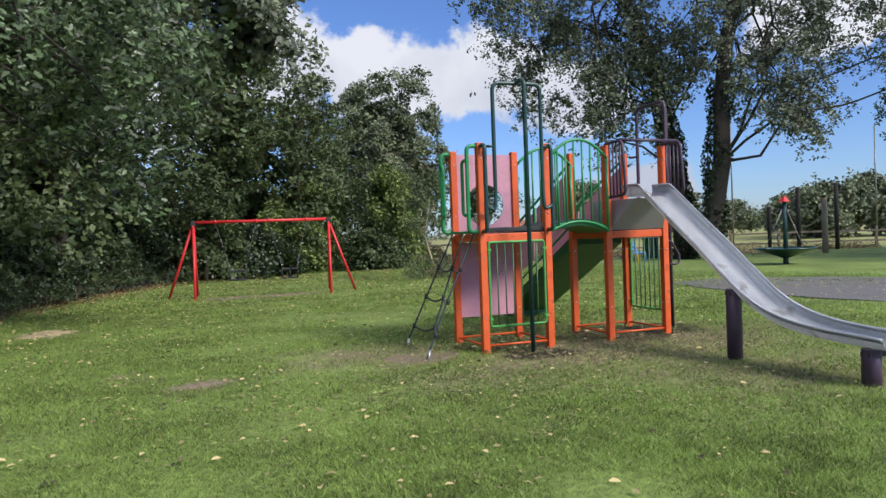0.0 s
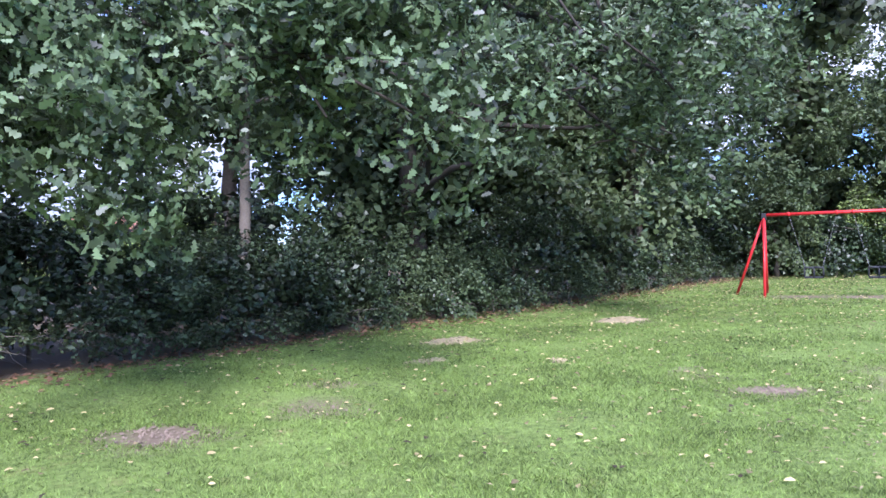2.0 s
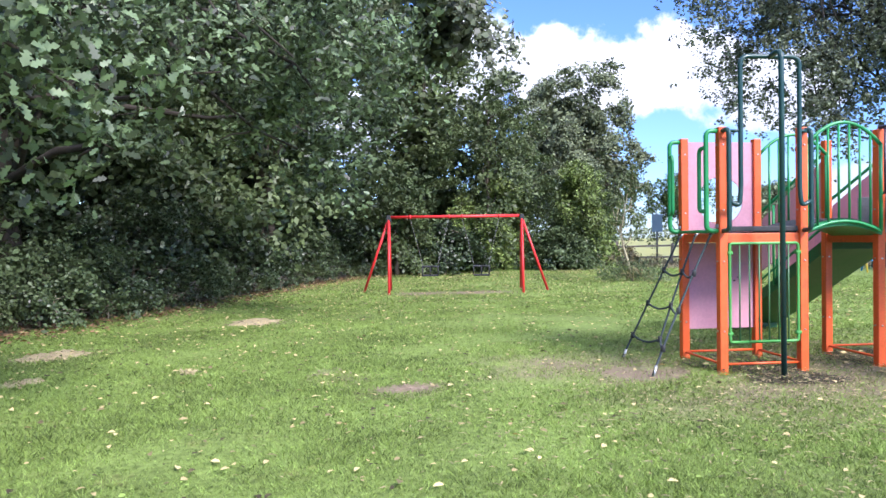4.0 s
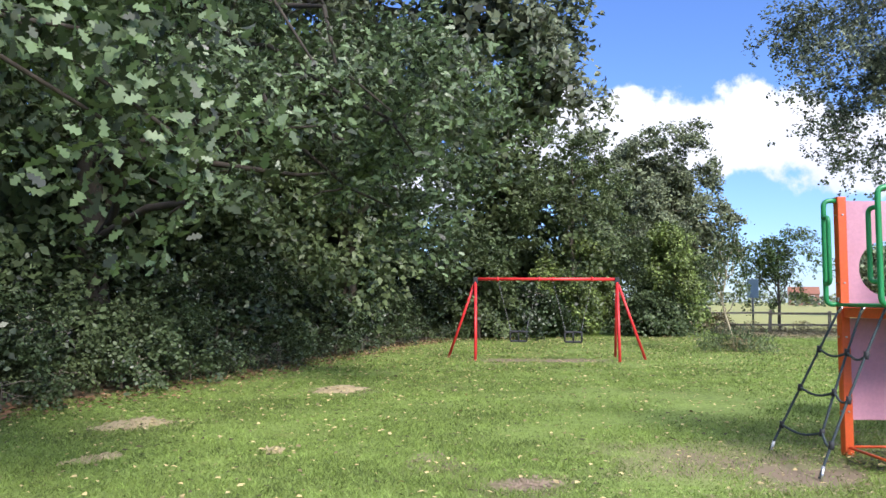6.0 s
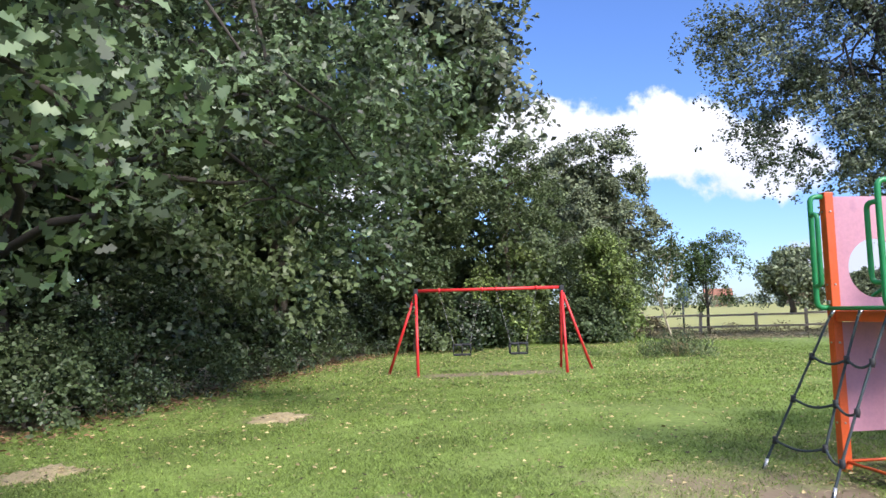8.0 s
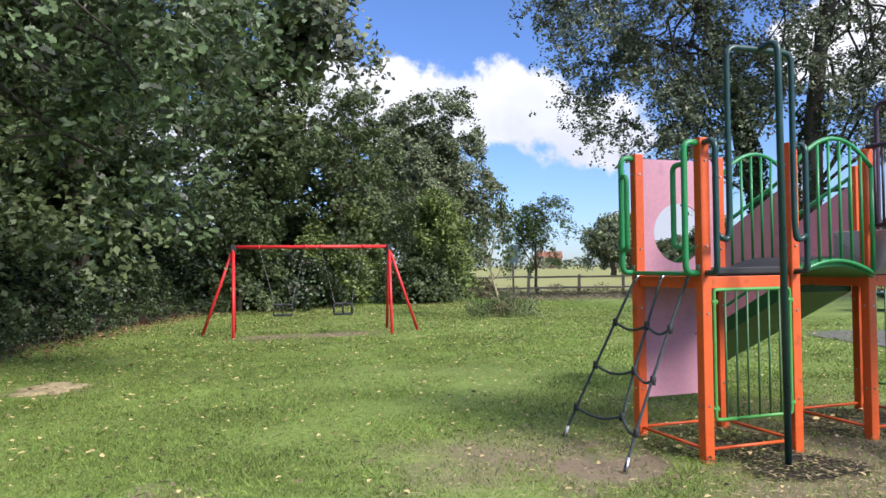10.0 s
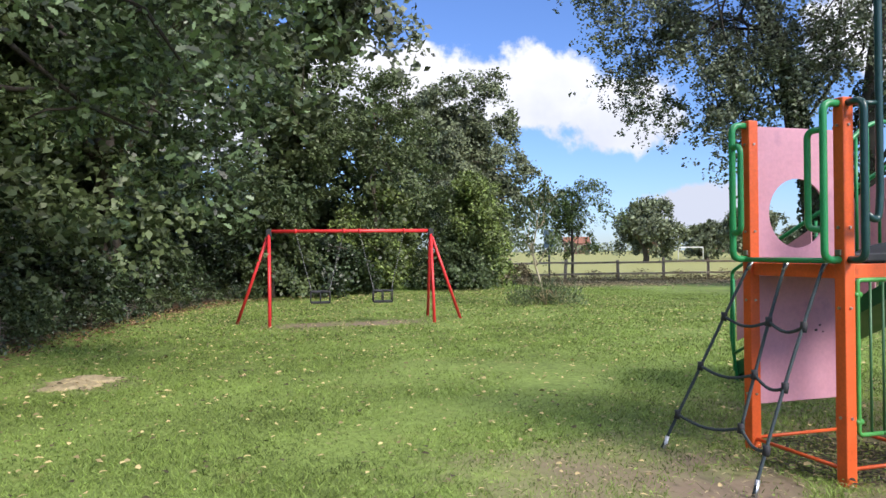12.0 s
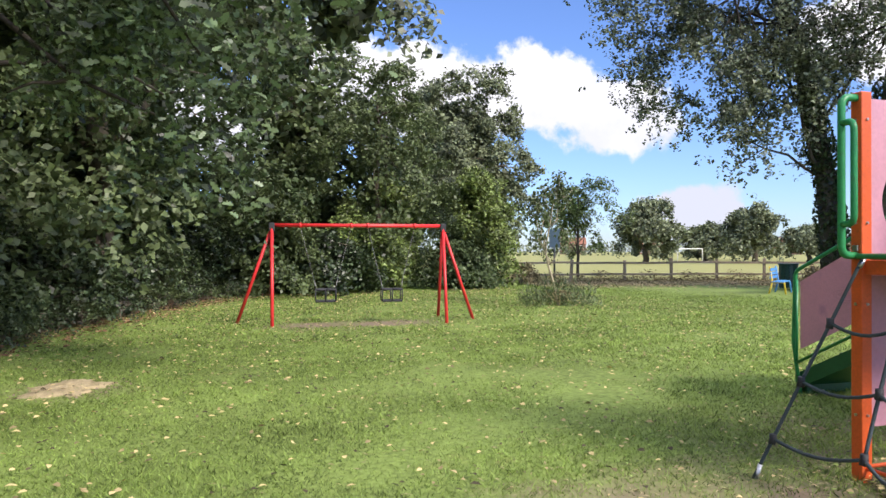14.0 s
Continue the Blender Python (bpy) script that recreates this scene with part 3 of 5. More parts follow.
def build_woods():
    # foot, height, crown radius, leaf size, clumps, material, whether the crown starts high
    rows = (
        ((-16.5, 7.0), 12, 4.4, 0.16, 420, M_DARKLEAF, True), ((-12.6, 12.6), 13, 4.0, 0.15, 460, M_OAK, True), ((-8.6, 18.2), 13, 4.0, 0.16, 520, M_DARKLEAF, True),
        # the tree at (-5.2, 20.6) has dark leaf in place of the recess's shade
        ((-5.2, 20.6), 13.5, 4.4, 0.17, 640, M_DARKLEAF, False), ((-2.4, 23.8), 14, 4.4, 0.18, 640, M_MIDLEAF, False), ((1.2, 27.6), 11, 4.2, 0.2, 600, M_MIDLEAF, False),
        ((4.6, 33.2), 15, 4.6, 0.22, 600, M_DARKLEAF, False), ((12.0, 37.6), 14, 4.2, 0.22, 620, M_MIDLEAF, False), ((-20.0, 0.5), 12, 5.0, 0.2, 380, M_DARKLEAF, False))
    for i, ((x, y), h, r, size, n, mat, high) in enumerate(rows):
        blobs = [(0.4, -0.5, h * 0.58, r * 0.95, r * 0.95, h * 0.24), (-0.3, 0.4, h * 0.80, r * 0.72, r * 0.72, h * 0.2)]
        if not high:
            blobs += [(0, 0, h * 0.36, r, r, h * 0.26), (0.9, -1.2, h * 0.24, r * 0.9, r * 0.9, h * 0.15)]
        else:
            blobs.append((0.3, 0, h * 0.42, r * 0.9, r * 0.9, h * 0.15))
        tree("tree", (x, y, 0), 0.22, h * 0.8, blobs, n, 40, 0.40, size * 1.12, mat, "tall dense broadleaf tree behind the shrubs", 300 + i, SIMPLE, inner=2.2, limbs=10, group="woodland trees", shell=0.72)


build_woods()
tree("tree", (2.6, 25.2, 0), 0.3, 13, [(3.1, -3.6, 9.8, 3.0, 3.0, 2.8), (3.2, -3.6, 13.2, 3.0, 3.0, 3.2), (2.0, -3.0, 16.0, 3.0, 3.0, 2.6), (5.0, -4.4, 12.4, 1.7, 1.7, 2.6), (4.6, -4.6, 9.2, 1.5, 1.5, 1.6), (5.3, -3.4, 8.0, 1.6, 1.6, 2.0), (-0.8, -1.6, 8.0, 3.2, 3.0, 3.0), (-1.2, -1.0, 12.0, 3.2, 3.0, 3.0)], 820, 54, 0.4, 0.22, M_POPLAR, "very tall dark tree leaning out over the lawn", 340, SIMPLE, inner=1.0, limbs=14, group="woodland trees", shell=0.7)
# slim pale-trunked tree among the shrubs
tree("oak_tree", (-5.95, 12.4, 0), 0.11, 7.5,
     [(0.2, 0.2, 4.6, 1.8, 1.8, 1.3), (1.4, -0.4, 6.0, 2.0, 2.0, 1.8), (0.2, 0.6, 7.6, 2.0, 2.0, 1.6)],
     300, 46, 0.30, 0.14, M_OAK, "slim pale-trunked oak among the shrubs", 41, LEAF, bark=M_PALE_BARK, lean=(0.5, -0.3), limbs=12, shell=0.45)
# broad oak whose lower boughs reach out over the lawn
tree("oak_tree", (-3.6, 17.4, 0), 0.3, 8.5,
     [(4.1, -5.0, 4.4, 2.0, 1.9, 1.5), (5.7, -5.4, 4.2, 1.3, 1.2, 1.3), (5.9, -3.6, 3.6, 1.4, 1.5, 1.3), (2.3, -4.0, 4.6, 1.9, 1.8, 1.5), (4.3, -4.0, 6.6, 2.4, 2.3, 1.7), (1.5, -2.4, 7.2, 2.4, 2.4, 1.9), (6.0, -1.6, 4.9, 1.7, 1.8, 1.6), (3.3, -2.0, 9.2, 2.6, 2.6, 1.8)],
     900, 46, 0.30, 0.125, M_OAK, "broad oak with dark boughs reaching over the lawn", 43, OAK, bark=M_DARK_BARK, limbs=16, limb_k=0.34, shell=0.5, droop=0.4, lumps=3)
# nearest oak: long boughs hang down in front of the wood
tree("oak_tree", (-8.6, 8.6, 0), 0.24, 8.0,
     [(5.3, -2.9, 3.2, 1.3, 1.2, 0.95), (6.75, -2.95, 2.95, 0.85, 0.9, 0.8), (7.4, -3.0, 2.4, 0.35, 0.4, 0.25), (4.3, -4.0, 2.5, 1.1, 0.9, 0.7), (3.6, -2.7, 3.0, 1.3, 1.3, 1.0), (6.2, -2.7, 4.4, 1.5, 1.3, 1.0), (4.0, -2.9, 4.8, 1.6, 1.4, 1.1), (2.2, -3.2, 4.2, 1.3, 1.3, 1.2), (2.4, -2.4, 3.0, 1.3, 1.3, 1.0)],
     1250, 40, 0.21, 0.108, M_OAK, "large oak with drooping leafy boughs over the lawn", 42, OAK, bark=M_DARK_BARK, limbs=14, limb_k=0.2, shell=0.3, droop=0.6, lumps=2)
# sunlit growth and a house seen through the gap in the wood
for k, (x, y, h, r) in enumerate(((-21.5, 41.0, 5.0, 3.6), (-28.0, 40.0, 4.0, 4.0))):
    tree("bush", (x, y, 0), 0.1, h * 0.7, [(0, 0, h * 0.45, r, r, h * 0.45), (0.8, 0, h * 0.7, r * 0.6, r * 0.6, h * 0.3)], 220, 30, 0.4, 0.3, M_LIGHTLEAF, "bright yellow-green bush in the open behind the wood", 85 + k, SIMPLE, inner=0.6, limbs=6, category="bush", group="bushes behind the wood")

# large round tree beyond the fence and smaller growth before it
tree("tree", (26.4, 44.7, 0), 0.4, 10.0, [(0, 0, 6.4, 4.7, 4.7, 4.6), (0.4, 0.2, 9.4, 3.7, 3.7, 3.8), (-1.6, 0, 8.6, 3.2, 3.2, 3.5), (2.0, 0, 5.8, 3.5, 3.5, 3.3)], 1300, 40, 0.30, 0.24, M_FARLEAF, "large round-crowned dark green tree beyond the fence", 51, SIMPLE, inner=1.0, group="trees beyond the fence")
for k, (x, y, h, r, mt, lab) in enumerate(((14.0, 31.9, 10.8, 2.7, M_MIDLEAF, "airy grey-green tree above the bushes"), (16.8, 36.4, 10.2, 2.8, M_MIDLEAF, "airy grey-green tree above the bushes"), (18.0, 30.2, 5.2, 1.3, M_LIGHTLEAF, "bright green bushy young tree"), (14.6, 32.8, 5.0, 1.8, M_LIGHTLEAF, "bright green bushy young tree"), (16.7, 29.7, 2.4, 1.15, M_DARKLEAF, "dense dark green bush beside the fence"), (8.6, 29.4, 3.4, 2.0, M_MIDLEAF, "pale grey-green bush behind the swings"), (23.5, 40.0, 7.5, 2.4, M_FARLEAF, "dark green tree beyond the fence"), (12.9, 30.6, 3.0, 1.5, M_LIGHTLEAF, "bright green bush behind the swings"), (10.6, 29.2, 2.5, 1.3, M_SHRUBLEAF, "glossy dark bush behind the swings"))):
    tree("tree" if h > 4 else "bush", (x, y, 0), 0.1, h * 0.75, [(0, 0, h * 0.4, r, r, h * 0.38), (0.2, 0.1, h * 0.68, r * 0.7, r * 0.7, h * 0.3), (r * 0.5, -0.2, h * 0.3, r * 0.7, r * 0.7, h * 0.28)], 360 if h > 4 else 240, 48, 0.28, 0.15, mt, lab, 60 + k, SIMPLE, inner=0.6, limbs=8, category="tree" if h > 4 else "bush")

# tall open-crowned trees with ivy on the trunks
for k, (x, y, lean, seed, blobs) in enumerate((
    (28.4, 20.7, (-2.6, 2.2), 71, [(-4.5, 3.5, 9.0, 2.6, 2.6, 2.4), (-3.0, 1.5, 12.5, 3.4, 3.4, 3.2), (-1.0, 0.5, 15.5, 3.4, 3.4, 2.6), (-6.0, 4.0, 12.0, 2.2, 2.2, 2.4), (-1.6, 1.0, 7.5, 2.4, 2.4, 2.4), (-4.0, 2.2, 6.6, 1.6, 1.6, 1.6)]),
    (28.15, 18.95, (1.4, -1.2), 72, [(0.5, 0, 9.5, 2.8, 2.8, 2.6), (3.0, -2.0, 8.6, 3.0, 3.0, 2.4), (1.0, -0.6, 14.0, 3.6, 3.6, 3.2), (5.0, -4.5, 11.0, 3.2, 3.2, 2.8), (6.5, -6.5, 8.0, 2.4, 2.4, 2.2), (2.0, -2.0, 6.6, 2.0, 2.0, 1.6), (4.5, -4.0, 14.5, 3.0, 3.0, 2.6)]))):
    t_ = tree("tree", (x, y, 0), 0.42, 14.5, blobs, 1650, 46, 0.42, 0.15, M_POPLAR, "tall open-crowned tree with ivy on its trunk", seed, SIMPLE, bark=M_DARK_BARK, limbs=18, limb_k=0.17, lean=lean, shell=0.3, group="tall trees behind the play tower")
    rng = np.random.default_rng(seed)
    n = 3600
    zz = rng.random(n) ** 1.2 * 8.0
    aa = rng.random(n) * 6.283
    rr = 0.34 + rng.random(n) * (0.14 + 0.22 * np.sin(zz * 1.1 + seed) ** 2)
    tt = zz / 14.5
    leaves("ivy", np.stack((lean[0] * tt * tt + rr * np.cos(aa), lean[1] * tt * tt + rr * np.sin(aa), zz), -1), 0.13 + 0.08 * rng.random(n), M_IVY, t_, SIMPLE, rng, droop=0.8)
# trees outside the view whose shade lies on the lawn
for k, (x, y) in enumerate(((36.0, 2.6), (43.0, 3.0))):
    tree("tree", (x, y, 0), 0.4, 10, [(0, 0, 7.0, 4.5, 4.5, 3.8), (0.5, 0.4, 10.5, 3.2, 3.2, 3.0)], 480, 30, 0.5, 0.5, M_FARLEAF, "broadleaf tree shading the far lawn", 80 + k, SIMPLE, inner=0.6)

# ---- play tower ----
TURN = -14.7
TOWER = Matrix.Translation((5.005, 6.44, 0)) @ Matrix.Rotation(radians(TURN), 4, "Z")


def tower_thing(name, label, category, u=0.0, v=0.0, rz=0.0, group=""):
    ob = new(name)
    ob.matrix_world = TOWER @ pose(u, v, 0, 0, 0, rz)
    return tagged(ob, label, category, group)


POST = 0.045
W = 0.92


def post_part(parent, u, v, h, mat=M_ORANGE):
    p = part("post", bm_box(u - POST, v - POST, -0.05, u + POST, v + POST, h, 0.008), mat, parent)
    for z in (0.45, 1.2, 1.75, 2.45):
        for (du, dv) in ((0, -1), (-1, 0)):
            bm = bmesh.new()
            bmesh.ops.create_cone(bm, cap_ends=True, segments=8, radius1=0.011, radius2=0.009, depth=0.012, matrix=Matrix.Translation((u + du * (POST + 0.005), v + dv * (POST + 0.005), z)) @ (Matrix.Rotation(radians(90), 4, "X") if dv else Matrix.Rotation(radians(90), 4, "Y")))
            part("bolt", bm, M_BOLT, p)
    return p


def frame_parts(ob, deck):
    """Four posts, deck beams, deck board and the low ground rails of one tower."""
    for u, v in ((0, 0), (W, 0), (W, W), (0, W)):
        post_part(ob, u, v, 2.64)
    for a, b in (((POST, -0.02), (W - POST, 0.02)), ((POST, W - 0.02), (W - POST, W + 0.02)), ((-0.02, POST), (0.02, W - POST)), ((W - 0.02, POST), (W + 0.02, W - POST))):
        part("deck_beam", bm_box(a[0], a[1], deck - 0.1, b[0], b[1], deck, 0.006), M_ORANGE, ob)
    part("deck", bm_box(0.03, 0.03, deck - 0.03, W - 0.03, W - 0.03, deck + 0.012, 0.004), M_RUBBER, ob, "black non-slip deck board")
    for a, b in (((0, 0), (W, 0)), ((W, 0), (W, W)), ((W, W), (0, W)), ((0, W), (0, 0))):
        part("ground_rail", bm_tube([(*a, 0.09), (*b, 0.09)], 0.014, 8), M_ORANGE, ob)


def gate_part(ob, m, mat):
    """Barred lower panel: tube frame with upright bars, hung on the posts by lugs. m: from the panel's own (u, z) plane."""
    def at(u, z, out=0.0):
        return m @ Vector((u, -0.035 - out, z))
    lo, hi, a, b = 0.33, 1.39, 0.07, W - 0.07
    loop = rounded([at(a + 0.2, lo), at(a, lo), at(a, hi), at(b, hi), at(b, lo), at(a + 0.2, lo)], 0.03, 3)
    g = part("barred_panel", bm_tube(loop, 0.016, 8), mat, ob, "light green barred panel")
    for i in range(1, 7):
        u = a + (b - a) * i / 7
        part("bar", bm_tube([at(u, lo), at(u, hi)], 0.009, 8), M_BAR, g)
    for u in (a, b):
        for z in (lo + 0.09, hi - 0.1):
            part("lug", bm_tube([at(u - 0.03, z, -0.005), at(u + 0.03, z, -0.005)], 0.022, 8), mat, g)


def grab_part(ob, m, mat, flip=1):
    """A D-shaped grab rail standing out from a post, with a second hand loop on it. In the plane's own (side, out, up) frame."""
    def at(s, o, z):
        return m @ Vector((s * flip, -o, z))
    g = part("grab_rail", bm_tube(rounded([at(0, 0.03, 2.6), at(0, 0.17, 2.6), at(0, 0.17, 1.53), at(0, 0.03, 1.53)], 0.11), 0.026, 10), mat, ob)
    part("hand_loop", bm_tube(rounded([at(0, 0.17, 2.42), at(0.12, 0.19, 2.42), at(0.12, 0.19, 1.74), at(0, 0.17, 1.74)], 0.09), 0.023, 10), mat, g)
    part("clamp", bm_box(*(min(x, y) for x, y in zip(at(-0.022, 0.02, 1.56), at(0.022, 0.06, 1.60))), *(max(x, y) for x, y in zip(at(-0.022, 0.02, 1.56), at(0.022, 0.06, 1.60))), 0.003), M_BOLT, g)


def pole_arch(ob, m, mat, top=3.36, out=0.38):
    """Fireman's pole: an arch over the opening whose crown carries the pole down to the ground."""
    def at(u, o, z):
        return m @ Vector((u, -o, z))
    part("arch", bm_tube(rounded([at(0.0, 0.17, 1.84), at(0.11, 0.17, 1.78), at(0.13, 0.17, 1.95), at(0.13, 0.17, top), at(W - 0.13, 0.17, top), at(W - 0.13, 0.17, 1.95), at(W - 0.11, 0.17, 1.78), at(W, 0.17, 1.84)], 0.1), 0.025, 10), mat, ob)
    part("pole", bm_tube(rounded([at(0.46, 0.17, top), at(0.47, out - 0.02, top + 0.03), at(0.47, out, -0.05)], 0.12), 0.028, 12), mat, ob)
    for u in (0, W):
        part("stay", bm_tube([at(u, 0.12, 2.58), at(0.13 if u == 0 else W - 0.13, 0.17, 2.58)], 0.018, 8), mat, ob)


def panel_with_hole(u0, z0, u1, z1, hu, hz, r, thick, v):
    bm = bmesh.new()
    n = 48
    rings = {}
    for side in (0, 1):
        y = v + (thick / 2 if side else -thick / 2)
        hole, rim = [], []
        for i in range(n):
            a = 2 * math.pi * i / n + math.pi / 4
            c, s = math.cos(a), math.sin(a)
            hole.append(bm.verts.new((hu + r * c, y, hz + r * s)))
            k = max(abs(c), abs(s))
            x, z = c / k, s / k
            rim.append(bm.verts.new((hu + (x * (u1 - hu) if x > 0 else x * (hu - u0)), y, hz + (z * (z1 - hz) if z > 0 else z * (hz - z0)))))
        rings[side] = (hole, rim)
    for i in range(n):
        j = (i + 1) % n
        for side in (0, 1):
            h, o = rings[side]
            bm.faces.new((h[i], h[j], o[j], o[i]))
        bm.faces.new((rings[0][0][i], rings[0][0][j], rings[1][0][j], rings[1][0][i]))
        bm.faces.new((rings[0][1][i], rings[0][1][j], rings[1][1][j], rings[1][1][i]))
    bmesh.ops.recalc_face_normals(bm, faces=bm.faces[:])
    return bm


FRONT = Matrix.Identity(4)
LEFT = Matrix.Translation((0, W, 0)) @ Matrix.Rotation(radians(-90), 4, "Z")
RIGHT = Matrix.Translation((W, 0, 0)) @ Matrix.Rotation(radians(90), 4, "Z")

tower1 = tower_thing("play_tower", "orange steel play tower with pink panels and green rails", "play tower")
frame_parts(tower1, 1.5)
gate_part(tower1, FRONT, M_LIME)
part("upper_panel", panel_with_hole(POST, 1.51, W - POST, 2.60, 0.46, 1.90, 0.285, 0.015, W), M_PINK, tower1, "pink panel with a round porthole")
part("lower_panel", bm_box(POST, W - 0.008, 0.36, W - POST, W + 0.008, 1.39, 0.004), M_PINK, tower1, "faded pink lower panel")
for u_, z_, r_ in ((0.63, 0.93, 0.014), (0.67, 0.97, 0.010), (0.70, 0.915, 0.008)):
    part("scorch_mark", bm_tube([(u_, W - 0.012, z_), (u_, W - 0.0085, z_ + 0.002)], r_, 9), M_RUBBER, tower1, "small dark scorch mark")
grab_part(tower1, LEFT, M_GREEN, 1)
grab_part(tower1, LEFT @ Matrix.Translation((W, 0, 0)), M_GREEN, -1)
part("threshold_bar", bm_tube([(-0.06, 0.02, 1.525), (-0.06, W - 0.02, 1.525)], 0.019, 10), M_GREEN, tower1)
for u, fl in ((0, 1), (W, -1)):
    part("grab_rail", bm_tube(rounded([(u, -0.03, 2.6), (u, -0.17, 2.6), (u, -0.17, 1.53), (u, -0.03, 1.53)], 0.11), 0.026, 10), M_TEAL, tower1)
pole_arch(tower1, FRONT, M_TEAL)
part("kick_bar", bm_box(0.06, -0.03, 1.515, W - 0.06, 0.06, 1.575, 0.012), M_RUBBER, tower1)
part("kick_bar", bm_box(W - 0.05, 0.06, 1.515, W + 0.02, W - 0.06, 1.565, 0.012), M_RUBBER, tower1)

# arched bridge between the towers
U2, V2 = 1.91, 0.11
bridge = tower_thing("bridge", "arched green bridge with barred side rails between towers", "bridge")


def arc_z(t, ends, mid):
    return ends + (mid - ends) * (1 - (2 * t - 1) ** 2)


def build_bridge():
    bm = bmesh.new()
    n = 14
    rows = []
    for i in range(n + 1):
        t = i / n
        u = W + 0.02 + (U2 - W - 0.04) * t
        z = arc_z(t, 1.53, 1.64)
        rows.append([bm.verts.new((u, v, z + dz)) for v, dz in ((0.03, 0), (W - 0.01, 0), (W - 0.01, -0.07), (0.03, -0.07))])
    for a, b in zip(rows, rows[1:]):
        for k in range(4):
            bm.faces.new((a[k], a[(k + 1) % 4], b[(k + 1) % 4], b[k]))
    bm.faces.new(rows[0])
    bm.faces.new(rows[-1][::-1])
    bmesh.ops.recalc_face_normals(bm, faces=bm.faces[:])
    part("deck", bm, M_GREEN, bridge)
    bm = bmesh.new()
    rows = []
    for i in range(n + 1):
        t = i / n
        rows.append([bm.verts.new((W + 0.03 + (U2 - W - 0.06) * t, v, arc_z(t, 1.53, 1.64) + 0.004 + dz)) for v, dz in ((0.07, 0.014), (W - 0.05, 0.014), (W - 0.05, 0), (0.07, 0))])
    for a, b in zip(rows, rows[1:]):
        for k in range(4):
            bm.faces.new((a[k], a[(k + 1) % 4], b[(k + 1) % 4], b[k]))
    bm.faces.new(rows[0])
    bm.faces.new(rows[-1][::-1])
    bmesh.ops.recalc_face_normals(bm, faces=bm.faces[:])
    part("tread", bm, M_RUBBER, bridge, "black rubber tread")
    for v in (0.0, W + 0.02):
        pts = [(W + 0.06 + (U2 - W - 0.12) * i / 12, v, arc_z(i / 12, 2.46, 2.70)) for i in range(13)]
        lo = [(W + 0.06 + (U2 - W - 0.12) * i / 12, v, arc_z(i / 12, 1.50, 1.62)) for i in range(13)]
        rail = part("side_rail", bm_tube(pts, 0.02, 10), M_GREEN, bridge)
        part("lower_rail", bm_tube(lo, 0.018, 10), M_GREEN, rail)
        for i in range(8):
            t = i / 7
            u = W + 0.06 + (U2 - W - 0.12) * t
            part("bar", bm_tube([(u, v, arc_z(t, 1.50, 1.62)), (u, v, arc_z(t, 2.46, 2.70))], 0.02 if i in (0, 7) else 0.013, 8), M_GREEN, rail)


build_bridge()

tower2 = tower_thing("play_tower", "orange steel play tower with purple rails and slide", "play tower", U2, V2)
frame_parts(tower2, 1.48)
gate_part(tower2, RIGHT, M_LIME)
pole_arch(tower2, RIGHT, M_PURPLE, 3.3, 0.47)
part("hand_loop", bm_tube(rounded([(W + 0.05, 0.0, 1.32), (W + 0.1, -0.02, 1.3), (W + 0.24, -0.02, 1.1), (W + 0.22, -0.02, 0.98), (W + 0.05, 0.0, 0.98)], 0.06), 0.018, 8), M_PURPLE, tower2)
bm = bm_box(0.03, -0.03, 1.49, W - 0.03, 0.4, 1.90)
for v_ in bm.verts:
    if v_.co.z > 1.7 and v_.co.y < 0:
        v_.co.x = 0.2 if v_.co.x < 0.4 else 0.74
        v_.co.y = -0.36
bmesh.ops.bevel(bm, geom=bm.edges[:], offset=0.006, segments=1, affect="EDGES")
part("hood", bm, M_GREY, tower2, "grey steel hood below the slide's entrance")


def purple_guard(u):
    """A side guard that runs out from a post beside the slide's top."""
    g = part("guard_rail", bm_tube(rounded([(u, -0.02, 2.66), (u, -0.40, 2.66), (u, -0.46, 1.95), (u, -0.02, 1.93)], 0.1), 0.021, 10), M_PURPLE, tower2)
    for i in range(1, 5):
        v = -0.02 - 0.4 * i / 5
        part("bar", bm_tube([(u, v, 1.94), (u, v, 2.66)], 0.012, 8), M_PURPLE, g)


purple_guard(0.0)
purple_guard(W)
part("top_rail", bm_tube([(0.0, -0.34, 2.67), (W, -0.34, 2.67)], 0.021, 10), M_PURPLE, tower2)

# steel slide
slide = tower_thing("slide", "worn stainless steel slide on thick purple posts", "slide", U2 + 0.44, 0.0)


